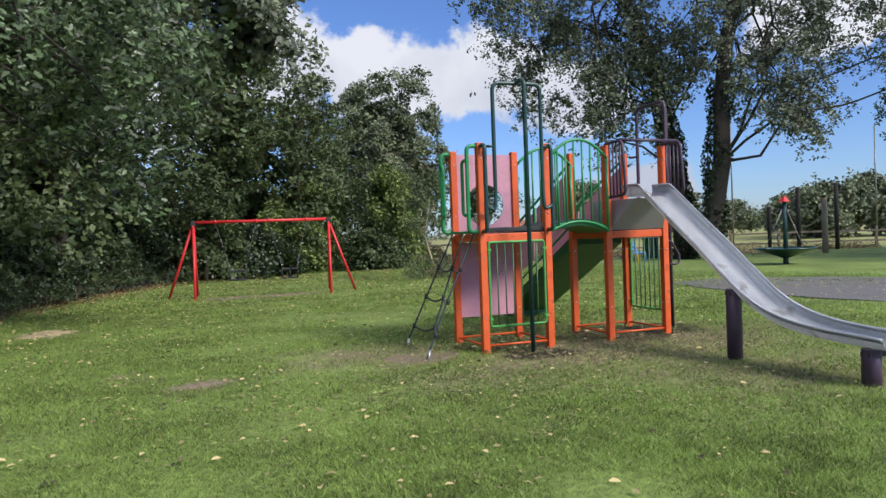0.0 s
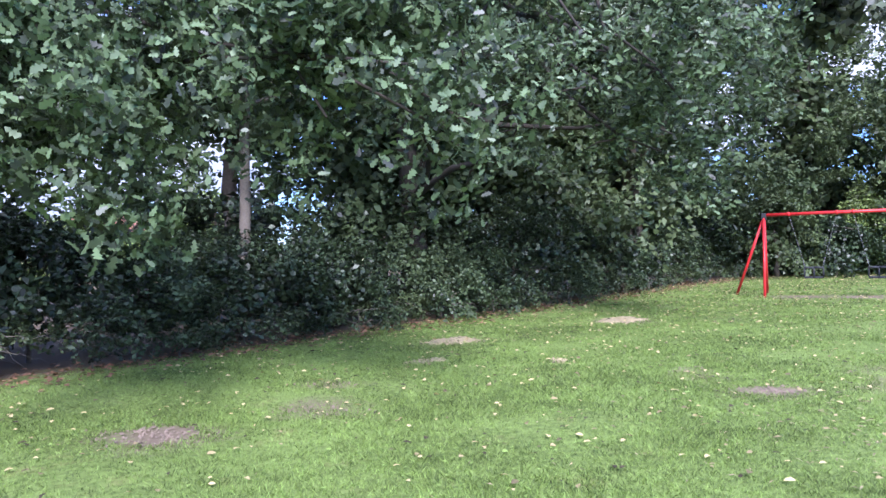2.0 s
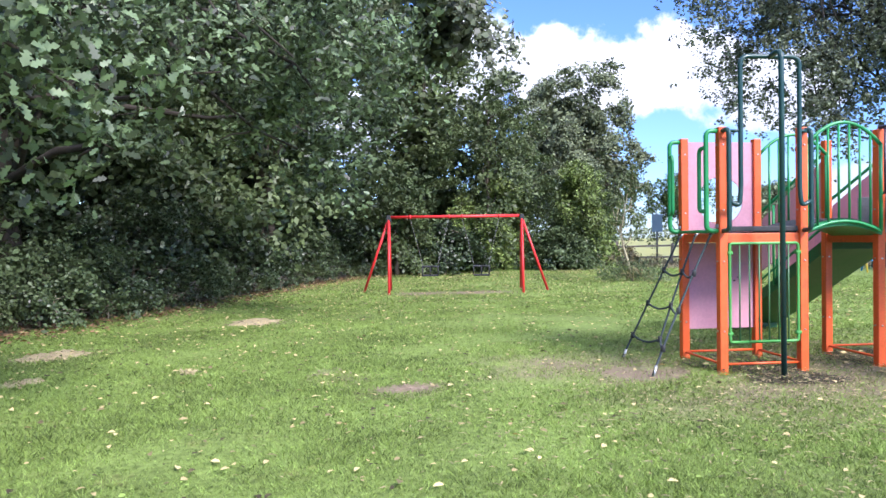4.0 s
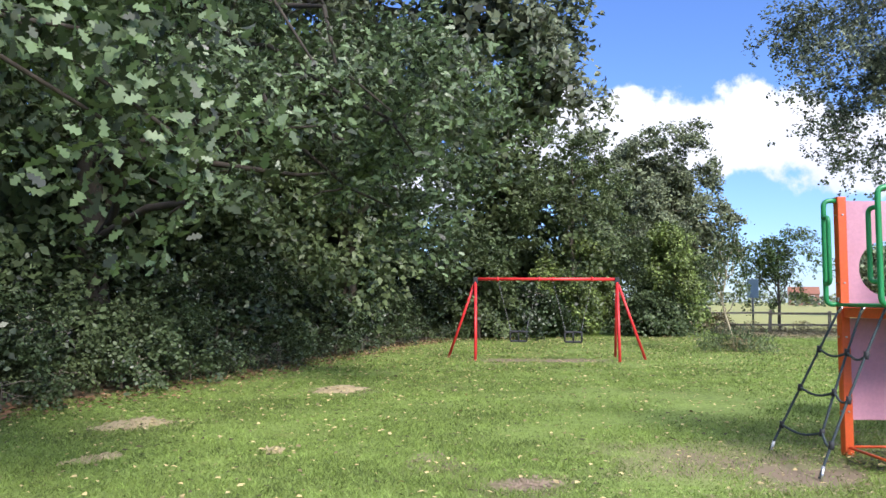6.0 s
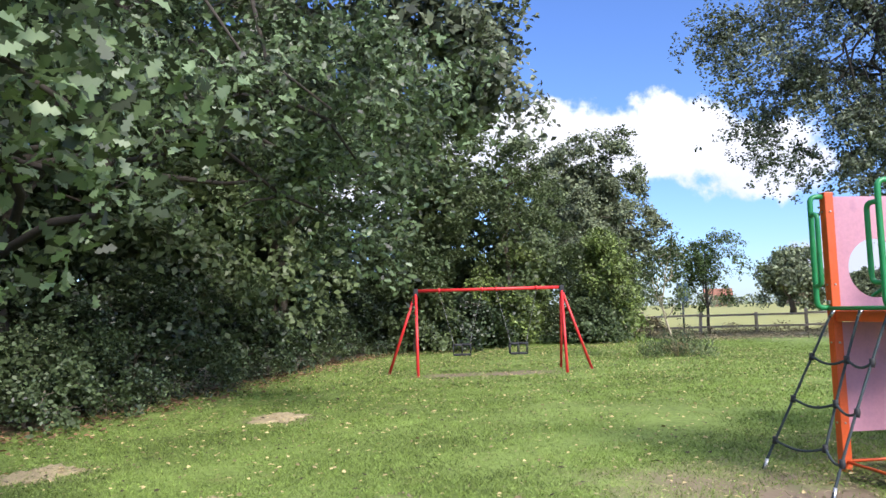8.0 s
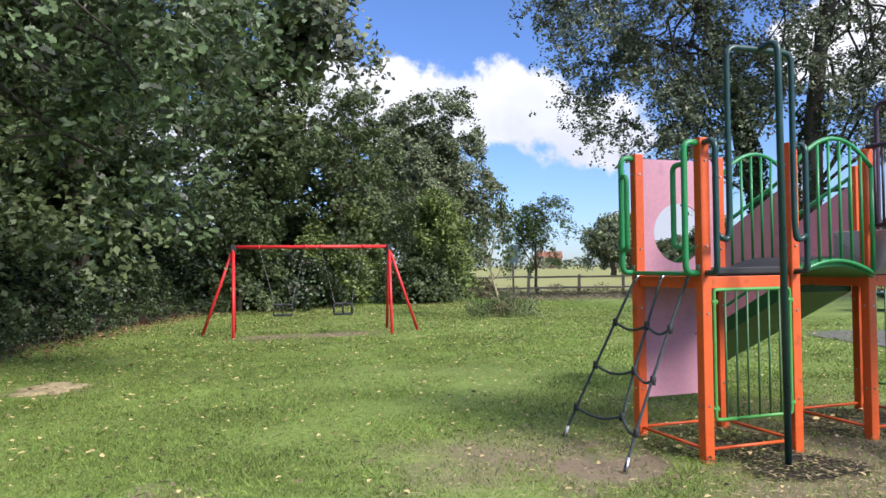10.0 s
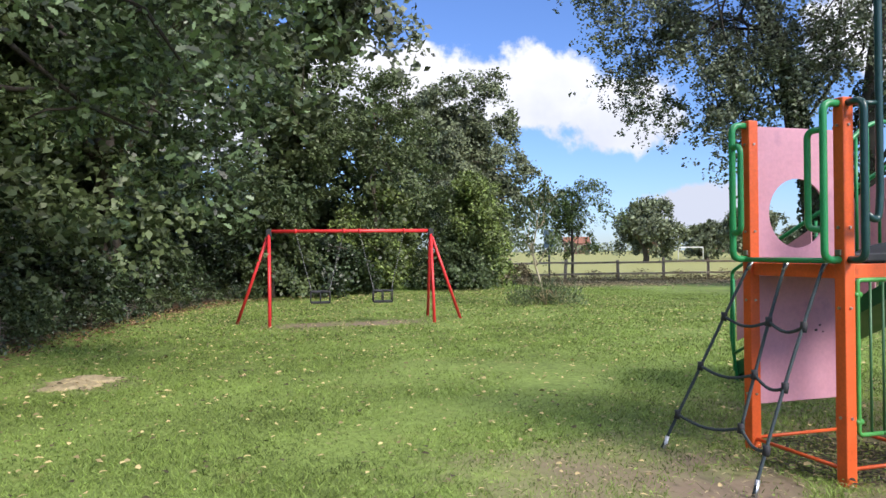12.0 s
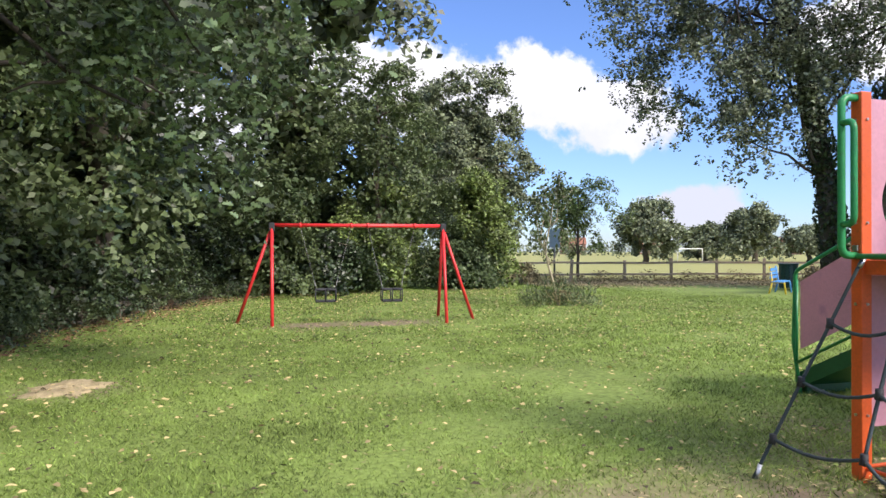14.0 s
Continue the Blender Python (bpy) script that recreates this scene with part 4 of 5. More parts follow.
def build_slide():
    prof = [(0.02, 1.93), (-0.30, 1.93), (-0.42, 1.88), (-0.6, 1.75), (-1.0, 1.46), (-1.45, 1.14), (-1.85, 0.84), (-2.15, 0.63), (-2.45, 0.49), (-2.8, 0.405), (-3.2, 0.365), (-3.6, 0.35), (-3.78, 0.345)]
    hw = 0.235

    def wall_at(i):
        """The side walls get lower towards the run-out."""
        return 0.14 - 0.055 * i / (len(fine) - 1)

    def section(wall):
        return [(-hw - 0.03, wall - 0.012), (-hw - 0.005, wall + 0.004), (-hw, 0.05), (-hw + 0.05, 0.0), (0, -0.004), (hw - 0.05, 0.0), (hw, 0.05), (hw + 0.005, wall + 0.004), (hw + 0.03, wall - 0.012)]

    pts = [Vector((0, v, z)) for v, z in prof]
    fine = [pts[0]]
    for i in range(len(pts) - 1):
        p0, p1, p2, p3 = pts[max(i - 1, 0)], pts[i], pts[i + 1], pts[min(i + 2, len(pts) - 1)]
        for k in range(1, 5):
            t = k / 4
            fine.append(0.5 * ((2 * p1) + (p2 - p0) * t + (2 * p0 - 5 * p1 + 4 * p2 - p3) * t * t + (3 * p1 - p0 - 3 * p2 + p3) * t ** 3))
    bm = bmesh.new()
    rows = []
    for i, p in enumerate(fine):
        d = (fine[min(i + 1, len(fine) - 1)] - fine[max(i - 1, 0)]).normalized()
        nrm = Vector((0, -d.z, d.y)) if d.y < 0 else Vector((0, d.z, -d.y))
        nrm = nrm if nrm.z > 0 else -nrm
        rows.append([bm.verts.new(p + Vector((x, 0, 0)) + nrm * h) for x, h in section(wall_at(i))])
    for a, b in zip(rows, rows[1:]):
        for k in range(8):
            bm.faces.new((a[k], a[k + 1], b[k + 1], b[k])).smooth = True
    bmesh.ops.solidify(bm, geom=bm.faces[:], thickness=0.012)
    bmesh.ops.recalc_face_normals(bm, faces=bm.faces[:])
    part("chute", bm, M_STEEL, slide)
    for x in (-hw - 0.012, hw + 0.012):
        part("edge_bead", bm_tube([p + Vector((x, 0, wall_at(i) + 0.012)) for i, p in enumerate(fine)], 0.014, 8), M_STEEL, slide)
    for v, top, r in ((-1.87, 0.78, 0.085), (-3.57, 0.33, 0.085)):
        bm = bm_tube([(-0.12, v, -0.1), (-0.12, v, top * 0.5), (-0.12, v, top)], r, 18)
        p = part("post", bm, M_PURPLE, slide)
        part("bracket", bm_box(-0.2, v - 0.05, top - 0.07, 0.2, v + 0.05, top - 0.02, 0.006), M_PURPLE, p)


build_slide()

# ramp with pink side panels behind the second tower
ramp = tower_thing("ramp", "green climbing ramp with pink side panels and handrails", "ramp", U2, V2 + W)


def build_ramp():
    n0, n1 = 0.04, 2.55
    z = lambda v: 1.48 - 0.5 * v
    part("ramp_board", bm_prism([(n0, z(n0)), (n1, z(n1)), (n1, z(n1) - 0.17), (n0, z(n0) - 0.17)], W - 0.1, "u"), M_RAMP, ramp).matrix_local = Matrix.Translation((W / 2, 0, 0))
    for i in range(7):
        v = 0.3 + i * 0.34
        part("cleat", bm_box(0.1, v - 0.02, z(v) - 0.012, W - 0.1, v + 0.02, z(v) + 0.022, 0.004), M_RAMP, ramp)
    for u in (0.03, W - 0.03):
        rail = part("handrail", bm_tube(rounded([(u, 0.02, z(0) + 1.05), (u, n1, z(n1) + 1.13), (u, n1 + 0.03, z(n1) + 0.35), (u, n1 - 0.08, -0.05)], 0.06), 0.021, 10), M_GREEN, ramp)
        part("lower_rail", bm_tube([(u, 0.03, z(0) + 0.13), (u, n1 - 0.02, z(n1) + 0.12)], 0.017, 8), M_GREEN, rail)
        for a, b in ((0.05, 1.16), (1.28, n1 - 0.08)):
            part("side_panel", bm_prism([(a, z(a) + 0.24), (b, z(b) + 0.24), (b, z(b) + 0.98), (a, z(a) + 0.98)], 0.014, "u"), M_PINK, ramp).matrix_local = Matrix.Translation((u, 0, 0))
        for r_ in (0.08, 0.13):
            part("embossed_ring", bm_tube([(u + (-0.009 if u < 0.5 else 0.009), 1.85 + 1.5 * r_ * math.cos(t_), z(1.85) + 0.55 + 0.5 * r_ * math.sin(t_)) for t_ in np.linspace(0, 2 * math.pi, 25)], 0.005, 5), M_PINK, ramp)
        for v in (0.05, 1.22, n1 - 0.02):
            part("upright", bm_tube([(u, v, z(v) - 0.1), (u, v, z(v) + 1.03)], 0.016, 8), M_GREEN, rail)
    part("foot_plate", bm_box(0.1, n1 - 0.1, -0.02, W - 0.1, n1 + 0.05, z(n1) - 0.1, 0.01), M_RAMP, ramp)


build_ramp()

# climbing net
net = tower_thing("climbing_net", "slack blue-grey rope climbing net with black clamps", "climbing net")


def build_net():
    tops = [(-0.06, 0.86, 1.5), (-0.06, 0.48, 1.5), (-0.06, 0.12, 1.5)]
    ends = [(-0.69, 1.16, 0.0), (-0.52, 0.42, 0.32), (-0.80, -0.03, 0.0)]
    knots = []
    for k, (a, b) in enumerate(zip(tops, ends)):
        a, b = Vector(a), Vector(b)
        pts = []
        for i in range(13):
            t = i / 12
            p = a.lerp(b, t)
            p.x -= math.sin(t * math.pi) * (0.02 if k != 2 else 0.03)
            p.z -= math.sin(t * math.pi) * 0.03
            pts.append(p)
        part("rope", bm_tube(pts, 0.012, 8), M_ROPE, net)
        part("ferrule", bm_tube([pts[0] + Vector((0.03, 0, 0.02)), pts[0] - Vector((0.02, 0, 0.05))], 0.015, 8), M_BOLT, net)
        if k != 1:
            part("ground_anchor", bm_tube([pts[-1] + (pts[-2] - pts[-1]) * 0.9, pts[-1] - Vector((0, 0, 0.05))], 0.017, 8), M_BOLT, net)
        fr = (0.27, 0.53, 0.80) if k != 1 else (0.34, 0.66, 1.0)
        knots.append([pts[0].lerp(pts[-1], f) + Vector((-0.02 * math.sin(f * 3.1), 0, -0.03 * math.sin(f * 3.1))) for f in fr])
    for ks in knots:
        for p in ks:
            part("clamp", bm_tube([p + Vector((0, 0, 0.035)), p, p - Vector((0.01, 0, 0.035))], 0.024, 8), M_RUBBER, net)
    for r in range(3):
        for a, b in ((knots[0][r], knots[1][r]), (knots[1][r], knots[2][r])):
            pts = [a.lerp(b, i / 8) - Vector((0, 0, math.sin(i / 8 * math.pi) * 0.055)) for i in range(9)]
            part("rung", bm_tube(pts, 0.012, 8), M_ROPE, net)


build_net()

# rubber mats under the towers and at the pole
for name, cx, cy, a, b, seed in (("rubber_mat", 0.46, 0.46, 0.62, 0.62, 1), ("rubber_mat", 0.55, -0.45, 0.5, 0.36, 2), ("rubber_mat", U2 + 0.46, 0.5, 0.7, 0.75, 3), ("rubber_mat", U2 + 1.3, 0.6, 0.5, 0.6, 4)):
    rng = np.random.default_rng(seed)
    ob = tower_thing(name, "dark worn rubber grass mat sunk in soil", "mat", cx, cy, group="rubber mats under the play tower")
    # crossing bars with open cells that soil and grass fill
    bm = bmesh.new()
    pitch, bar = 0.062, 0.024
    cuts = [[c for k in range(-int(h / pitch), int(h / pitch) + 1) for c in (k * pitch - bar / 2, k * pitch + bar / 2)] for h in (a, b)]
    grid = {}
    rim = [1 + 0.06 * rng.normal() for _ in range(12)]
    for i in range(len(cuts[0]) - 1):
        for j in range(len(cuts[1]) - 1):
            mx, my = (cuts[0][i] + cuts[0][i + 1]) / 2, (cuts[1][j] + cuts[1][j + 1]) / 2
            if (i % 2 and j % 2) or math.hypot(mx / a, my / b) > rim[int((math.atan2(my, mx) + math.pi) * 1.9) % 12]:
                continue
            corner = [(i, j), (i + 1, j), (i + 1, j + 1), (i, j + 1)]
            for c in corner:
                if c not in grid:
                    grid[c] = bm.verts.new((cuts[0][c[0]], cuts[1][c[1]], 0.018 + 0.004 * math.sin(c[0] * 0.7 + c[1] * 0.5)))
            bm.faces.new([grid[c] for c in corner])
    bmesh.ops.solidify(bm, geom=bm.faces[:], thickness=0.03)
    part("sheet", bm, M_MAT, ob)

# ---- swings ----
swing_frame = thing("swing_set", (7.08, 19.14, 0), "red steel swing frame standing on the lawn", "swing", rz=-21.7)


def build_swings():
    L, H = 1.868, 2.12
    part("top_bar", bm_tube([(-L, 0, H), (L, 0, H)], 0.042, 14), M_RED, swing_frame)
    for s in (-1, 1):
        head = part("bracket", bm_box(s * L - 0.06, -0.075, H - 0.13, s * L + 0.06, 0.075, H + 0.05, 0.015), M_RUBBER, swing_frame, "dark corner bracket")
        for foot in ((s * L - s * 0.05, -0.78), (s * L + s * 0.03, 0.80), (s * (L + 0.76), 0.22)):
            top = Vector((s * L, 0.03 * (1 if foot[1] > 0.5 else -1 if foot[1] < 0 else 0), H - 0.05))
            part("leg", bm_tube([top, (*foot, -0.05)], 0.036, 12), M_RED, swing_frame)
    for s in (-1.27, -0.17, 0.19, 1.23):
        part("hanger", bm_tube([(s - 0.025, 0, H), (s + 0.025, 0, H)], 0.056, 14), M_RED, swing_frame)


build_swings()


def swing_seat(x0, x1, cx, lean):
    ob = new("swing_seat")
    ob.parent = swing_frame
    ob["label"] = "black rubber cradle seat on steel chains"
    H, zt, zb, w, d = 2.09, 0.72, 0.47, 0.22, 0.17
    for x, sx in ((x0, cx - w + 0.02), (x1, cx + w - 0.02)):
        bm = bmesh.new()
        a = Vector((x, 0, H))
        for dy in (-d + 0.03, d - 0.03):
            b = Vector((sx, lean + dy, zt))
            j = Vector((sx * 0.8 + x * 0.2, lean * 0.8, zt + 0.28))
            seg = 24
            for i in range(seg):
                p, q = j.lerp(a, i / seg), j.lerp(a, (i + 0.8) / seg)
                if dy < 0:
                    bm_tube([p, q], 0.011 if i % 2 else 0.007, 5, bm)
            bm_tube([b, j], 0.008, 5, bm)
        part("chain", bm, M_CHAIN, ob)
    loop = [(cx - w, lean - d, zt), (cx + w, lean - d, zt), (cx + w, lean + d, zt), (cx - w, lean + d, zt)]
    part("guard_ring", bm_tube(rounded([((cx), lean - d, zt)] + loop[1:] + [loop[0], (cx, lean - d, zt)], 0.06, 4), 0.022, 10), M_RUBBER, ob)
    part("seat_pan", bm_box(cx - w + 0.0, lean - d, zb - 0.025, cx + w, lean + d, zb + 0.02, 0.015), M_RUBBER, ob)
    for px, py in ((-w, -d), (0, -d), (w, -d), (w, d), (0, d), (-w, d)):
        part("strap", bm_tube([(cx + px, lean + py, zb), (cx + px, lean + py, zt)], 0.014, 8), M_RUBBER, ob)


swing_seat(-1.27, -0.17, -0.72, 0.12)
swing_seat(0.19, 1.23, 0.72, 0.05)

# ---- fence ----
fence = thing("fence", (0, 0, 0), "weathered timber post-and-rail fence round the playground", "fence")
FENCE = [(21.6, 32.4), (27.0, 30.5), (31.6, 28.6), (35.0, 25.6), (38.0, 21.6), (42.5, 18.5), (48.0, 14.5), (54.0, 8.0), (60.0, -2.0)]


def build_fence():
    rng = np.random.default_rng(3)
    for (ax, ay), (bx, by) in zip(FENCE, FENCE[1:]):
        l = math.hypot(bx - ax, by - ay)
        n = max(1, round(l / 2.4))
        for i in range(n):
            p = Vector((ax + (bx - ax) * i / n, ay + (by - ay) * i / n, 0))
            q = Vector((ax + (bx - ax) * (i + 1) / n, ay + (by - ay) * (i + 1) / n, 0))
            ang = math.atan2(by - ay, bx - ax)
            ob = part("post", bm_box(-0.065, -0.065, -0.1, 0.065, 0.065, 1.16 + 0.05 * rng.normal(), 0.012), M_WOOD, fence)
            ob.matrix_local = pose(p.x, p.y, 0, rng.normal() * 1.2, rng.normal() * 1.2, math.degrees(ang))
            for z in (0.42, 0.98):
                r = part("rail", bm_box(0, -0.02, -0.05, (q - p).length, 0.02, 0.05, 0.006), M_WOOD, fence)
                r.matrix_local = pose(p.x, p.y - 0.0, z + rng.normal() * 0.015, 0, rng.normal() * 0.4, math.degrees(ang)) @ Matrix.Translation((0, -0.08, 0))


build_fence()
pale = thing("picket_fence", (19.2, 32.9, 0), "pale upright timber picket fence by the bushes", "fence", rz=-11)
for i in range(17):
    rng_p = np.random.default_rng(i)
    part("picket", bm_box(i * 0.15, -0.015, -0.05, i * 0.15 + 0.09, 0.015, 1.12 + 0.03 * rng_p.normal(), 0.005), M_PALE_WOOD, pale)
for z in (0.3, 0.9):
    part("rail", bm_box(-0.1, 0.017, z - 0.04, 2.6, 0.06, z + 0.04, 0.005), M_PALE_WOOD, pale)

# ---- young tree with a weedy base in the lawn ----
sapling = thing("sapling", (13.95, 20.45, 0), "spindly pale-stemmed young tree in rough grass", "tree")


def build_sapling():
    """Crooked pale stems that fork low, with a few drooping leaves at their tips."""
    rng = np.random.default_rng(90)
    bm = bmesh.new()
    tips = []
    stem = [Vector(p) for p in ((0, 0, -0.05), (-0.10, 0.08, 0.6), (-0.24, 0.16, 1.15), (-0.30, 0.22, 1.6), (-0.20, 0.14, 2.3), (-0.12, 0.06, 3.0))]
    bm_tube(rounded(stem, 0.2, 4), 0.042, 8, bm, 0.014)
    for base, tip in ((2, (-0.62, 0.3, 2.0)), (2, (0.25, -0.1, 2.2)), (3, (-0.75, 0.45, 2.7)), (3, (0.1, 0.0, 3.1)), (3, (-0.5, 0.3, 3.2)), (4, (0.35, -0.2, 3.3)), (4, (-0.4, 0.2, 3.4)), (5, (0.1, 0, 3.5))):
        pts = limb(bm, rng, stem[base], Vector(tip), 0.02, 0.005, 0.25, 6)
        tips += pts[3:]
        for _ in range(2):
            twig = limb(bm, rng, pts[4], pts[4] + Vector((rng.normal() * 0.25, rng.normal() * 0.25, 0.2 + 0.2 * rng.random())), 0.007, 0.003, 0.2, 3)
            tips += twig[1:]
    part("trunk", bm, M_PALE_WOOD, sapling, "pale crooked stems", smooth=True)
    c = np.array([tuple(p) for p in tips])
    c = np.repeat(c, 16, 0) + rng.normal(size=(len(c) * 16, 3)) * np.array((0.11, 0.11, 0.13)) - np.array((0, 0, 0.06))
    leaves("crown", c, 0.085 + 0.05 * rng.random(len(c)), M_MIDLEAF, sapling, LEAF, rng, None, 0.9)


build_sapling()
tree("weed_clump", (13.95, 20.4, 0), 0.02, 0.45, [(0, 0, 0.16, 0.75, 0.6, 0.34), (0.65, -0.35, 0.1, 0.55, 0.45, 0.2), (-0.4, 0.25, 0.12, 0.55, 0.5, 0.24)], 170, 12, 0.14, 0.2, M_MIDLEAF, "unmown weeds and dry stalks round a sapling", 91, BLADE, bark=M_DRYWEED, limbs=30, category="weeds", low=-0.2, limb_k=0.5, droop=-1.1)
tree("young_tree", (26.4, 33.2, 0), 0.08, 4.4, [(0, 0, 2.6, 1.9, 1.9, 1.7), (0.6, 0, 4.0, 1.5, 1.5, 1.3), (-1.0, 0, 3.6, 1.1, 1.1, 1.1)], 330, 26, 0.25, 0.14, M_LIGHTLEAF, "airy young tree behind the fence", 92, SIMPLE, limbs=10, category="tree", shell=0.3)

for k, (x, y, r) in enumerate(((21.4, 31.6, 0.8), (33.6, 24.6, 0.7))):
    tree("weed_clump", (x, y, 0), 0.02, 0.6, [(0, 0, 0.35, r, r * 0.6, 0.5), (r * 0.7, 0, 0.25, r * 0.6, r * 0.5, 0.35)], 110, 14, 0.13, 0.11, M_DRYWEED, "tangled dry weeds along the fence", 95 + k, LEAF, limbs=10, category="weeds", low=-0.2, group="weeds along the fence", lumps=2)


def build_fence_weeds():
    """Dry stalks and dead leaves along the foot of the fence."""
    rng = np.random.default_rng(61)
    pts, ang = [], []
    for (ax, ay), (bx, by) in zip(FENCE[:5], FENCE[1:6]):
        n = int(620 * math.hypot(bx - ax, by - ay))
        t = rng.random(n)
        clump = 0.5 + 0.5 * np.sin(t * 23 + ax) * np.sin(t * 9 + ay)
        o = rng.normal(size=n) * 0.35
        pts.append(np.stack((ax + (bx - ax) * t + o * 0.4, ay + (by - ay) * t + o, rng.random(n) ** 2 * (0.12 + 0.55 * clump)), -1))
    ob = tagged(new("fence_weeds"), "dry brown weeds and dead leaves along the fence", "weeds", kind="stuff")
    p = np.concatenate(pts)
    leaves("stalks", p, 0.09 + 0.08 * rng.random(len(p)), M_DRYWEED, ob, [(0, 0), (0.5, 0.14), (1, 0), (0.5, -0.14)], rng, None, -0.3, False, 1.0)


build_fence_weeds()


def build_fence_litter():
    """Dead leaves blown against the fence from the lawn's side."""
    rng = np.random.default_rng(62)
    pts = []
    for (ax, ay), (bx, by) in zip(FENCE[:4], FENCE[1:5]):
        l = math.hypot(bx - ax, by - ay)
        n = int(680 * l)
        t, o = rng.random(n), np.abs(rng.normal(size=n)) * 2.4
        pts.append(np.stack((ax + (bx - ax) * t + (by - ay) / l * o, ay + (by - ay) * t - (bx - ax) / l * o, 0.03 + 0.05 * rng.random(n)), -1))
    scatter("fence_litter", np.concatenate(pts), M_DRYWEED, "brown dead leaves lying by the fence", "leaves", 0.11, LEAF, 63, 0.1)


sign = thing("sign", (24.6, 33.0, 0), "grey-blue notice board on a post beyond the fence", "sign", rz=-30)
part("post", bm_tube([(0, 0, -0.1), (0, 0, 2.75)], 0.05, 10), M_CHAIN, sign)
part("board", bm_box(-0.28, -0.09, 1.75, 0.28, -0.05, 2.7, 0.01), M_SIGN, sign)

# ---- far playground ----
spinner = thing("spinner", (25.1, 13.9, 0), "green dish roundabout with a red-capped pole", "roundabout")
bm = bmesh.new()
bmesh.ops.create_cone(bm, cap_ends=True, segments=40, radius1=0.12, radius2=1.03, depth=0.34, matrix=Matrix.Translation((0, 0, 0.40)))
part("dish", bm, M_TEAL, spinner)
part("rim", bm_tube([(1.04 * math.cos(a), 1.04 * math.sin(a), 0.58) for a in np.linspace(0, 2 * math.pi, 41)], 0.03, 8), M_TEAL, spinner)
part("stem", bm_tube([(0, 0, -0.05), (0, 0, 0.3)], 0.1, 12), M_TEAL, spinner)
part("pole", bm_tube([(0, 0, 0.5), (0, 0, 2.3)], 0.075, 12), M_TEAL, spinner)
bm = bmesh.new()
bmesh.ops.create_cone(bm, cap_ends=True, segments=6, radius1=0.23, radius2=0.05, depth=0.2, matrix=Matrix.Translation((0, 0, 2.40)))
part("cap", bm, M_RED, spinner, "red cap")
for a in (0.4, 2.5, 4.6):
    part("stay", bm_tube([(0, 0, 2.2), (0.75 * math.cos(a), 0.75 * math.sin(a), 0.6)], 0.018, 6), M_CHAIN, spinner)
for x, y, h, r, mt, lab in ((37.0, 19.9, 3.4, 0.11, M_DARK_WOOD, "tall dark timber post"), (39.6, 19.2, 3.6, 0.11, M_DARK_WOOD, "tall dark timber post"), (35.4, 20.6, 2.4, 0.1, M_DARK_WOOD, "short dark timber post"), (35.2, 17.6, 2.7, 0.14, M_WOOD, "weathered grey timber post")):
    t_ = thing("timber_post", (x, y, 0), lab + " in the far playground", "post", "tall posts in the far playground")
    part("shaft", bm_tube([(0, 0, -0.1), (0.01, 0, h * 0.5), (0, 0, h)], r, 12), mt, t_)
net_frame = thing("rope_frame", (35.2, 17.6, 0), "slack rope between two timber posts", "rope")
part("rope", bm_tube([Vector((0, 0, 2.0)).lerp(Vector((2.0, 2.4, 1.3)), i / 8) - Vector((0, 0, 0.25 * math.sin(i / 8 * math.pi))) for i in range(9)], 0.03, 6), M_PALE_WOOD, net_frame)
for x, y, h in ((42.0, 27.0, 8.6), (46.0, 20.0, 7.2)):
    t_ = thing("lamp_mast", (x, y, 0), "thin grey steel mast beyond the fence", "mast", "thin masts beyond the fence")
    part("shaft", bm_tube([(0, 0, -0.1), (0, 0, h)], 0.06, 8, None, 0.04), M_CHAIN, t_)
# blue bench with a yellow end and a dark bin behind it
bench = thing("bench", (25.2, 20.9, 0), "blue painted metal bench with a yellow end", "bench", rz=25)
for i in range(4):
    part("seat_slat", bm_box(-0.75, -0.2 + i * 0.11, 0.42, 0.75, -0.11 + i * 0.11, 0.46, 0.008), M_BLUE, bench)
for i in range(3):
    part("back_slat", bm_box(-0.75, 0.24, 0.55 + i * 0.14, 0.75, 0.28, 0.65 + i * 0.14, 0.008), M_BLUE, bench)
for x in (-0.7, 0.7):
    part("leg", bm_tube(rounded([(x, -0.25, -0.02), (x, -0.2, 0.42), (x, 0.2, 0.42), (x, 0.3, 1.0)], 0.06), 0.03, 8), M_YELLOW if x < 0 else M_BLUE, bench)
    part("back_leg", bm_tube([(x, 0.2, 0.42), (x, 0.32, -0.02)], 0.03, 8), M_YELLOW if x < 0 else M_BLUE, bench)
bin_ = thing("litter_bin", (28.0, 22.4, 0), "dark green slatted litter bin", "bin")
for i in range(14):
    a = 2 * math.pi * i / 14
    b_ = part("slat", bm_box(-0.07, -0.015, 0.05, 0.07, 0.015, 0.98, 0.005), M_TEAL, bin_)
    b_.matrix_local = pose(0.34 * math.cos(a), 0.34 * math.sin(a), 0, 0, 0, math.degrees(a) + 90)
part("lid", bm_tube([(0, 0, 0.98), (0, 0, 1.06)], 0.4, 20), M_TEAL, bin_)

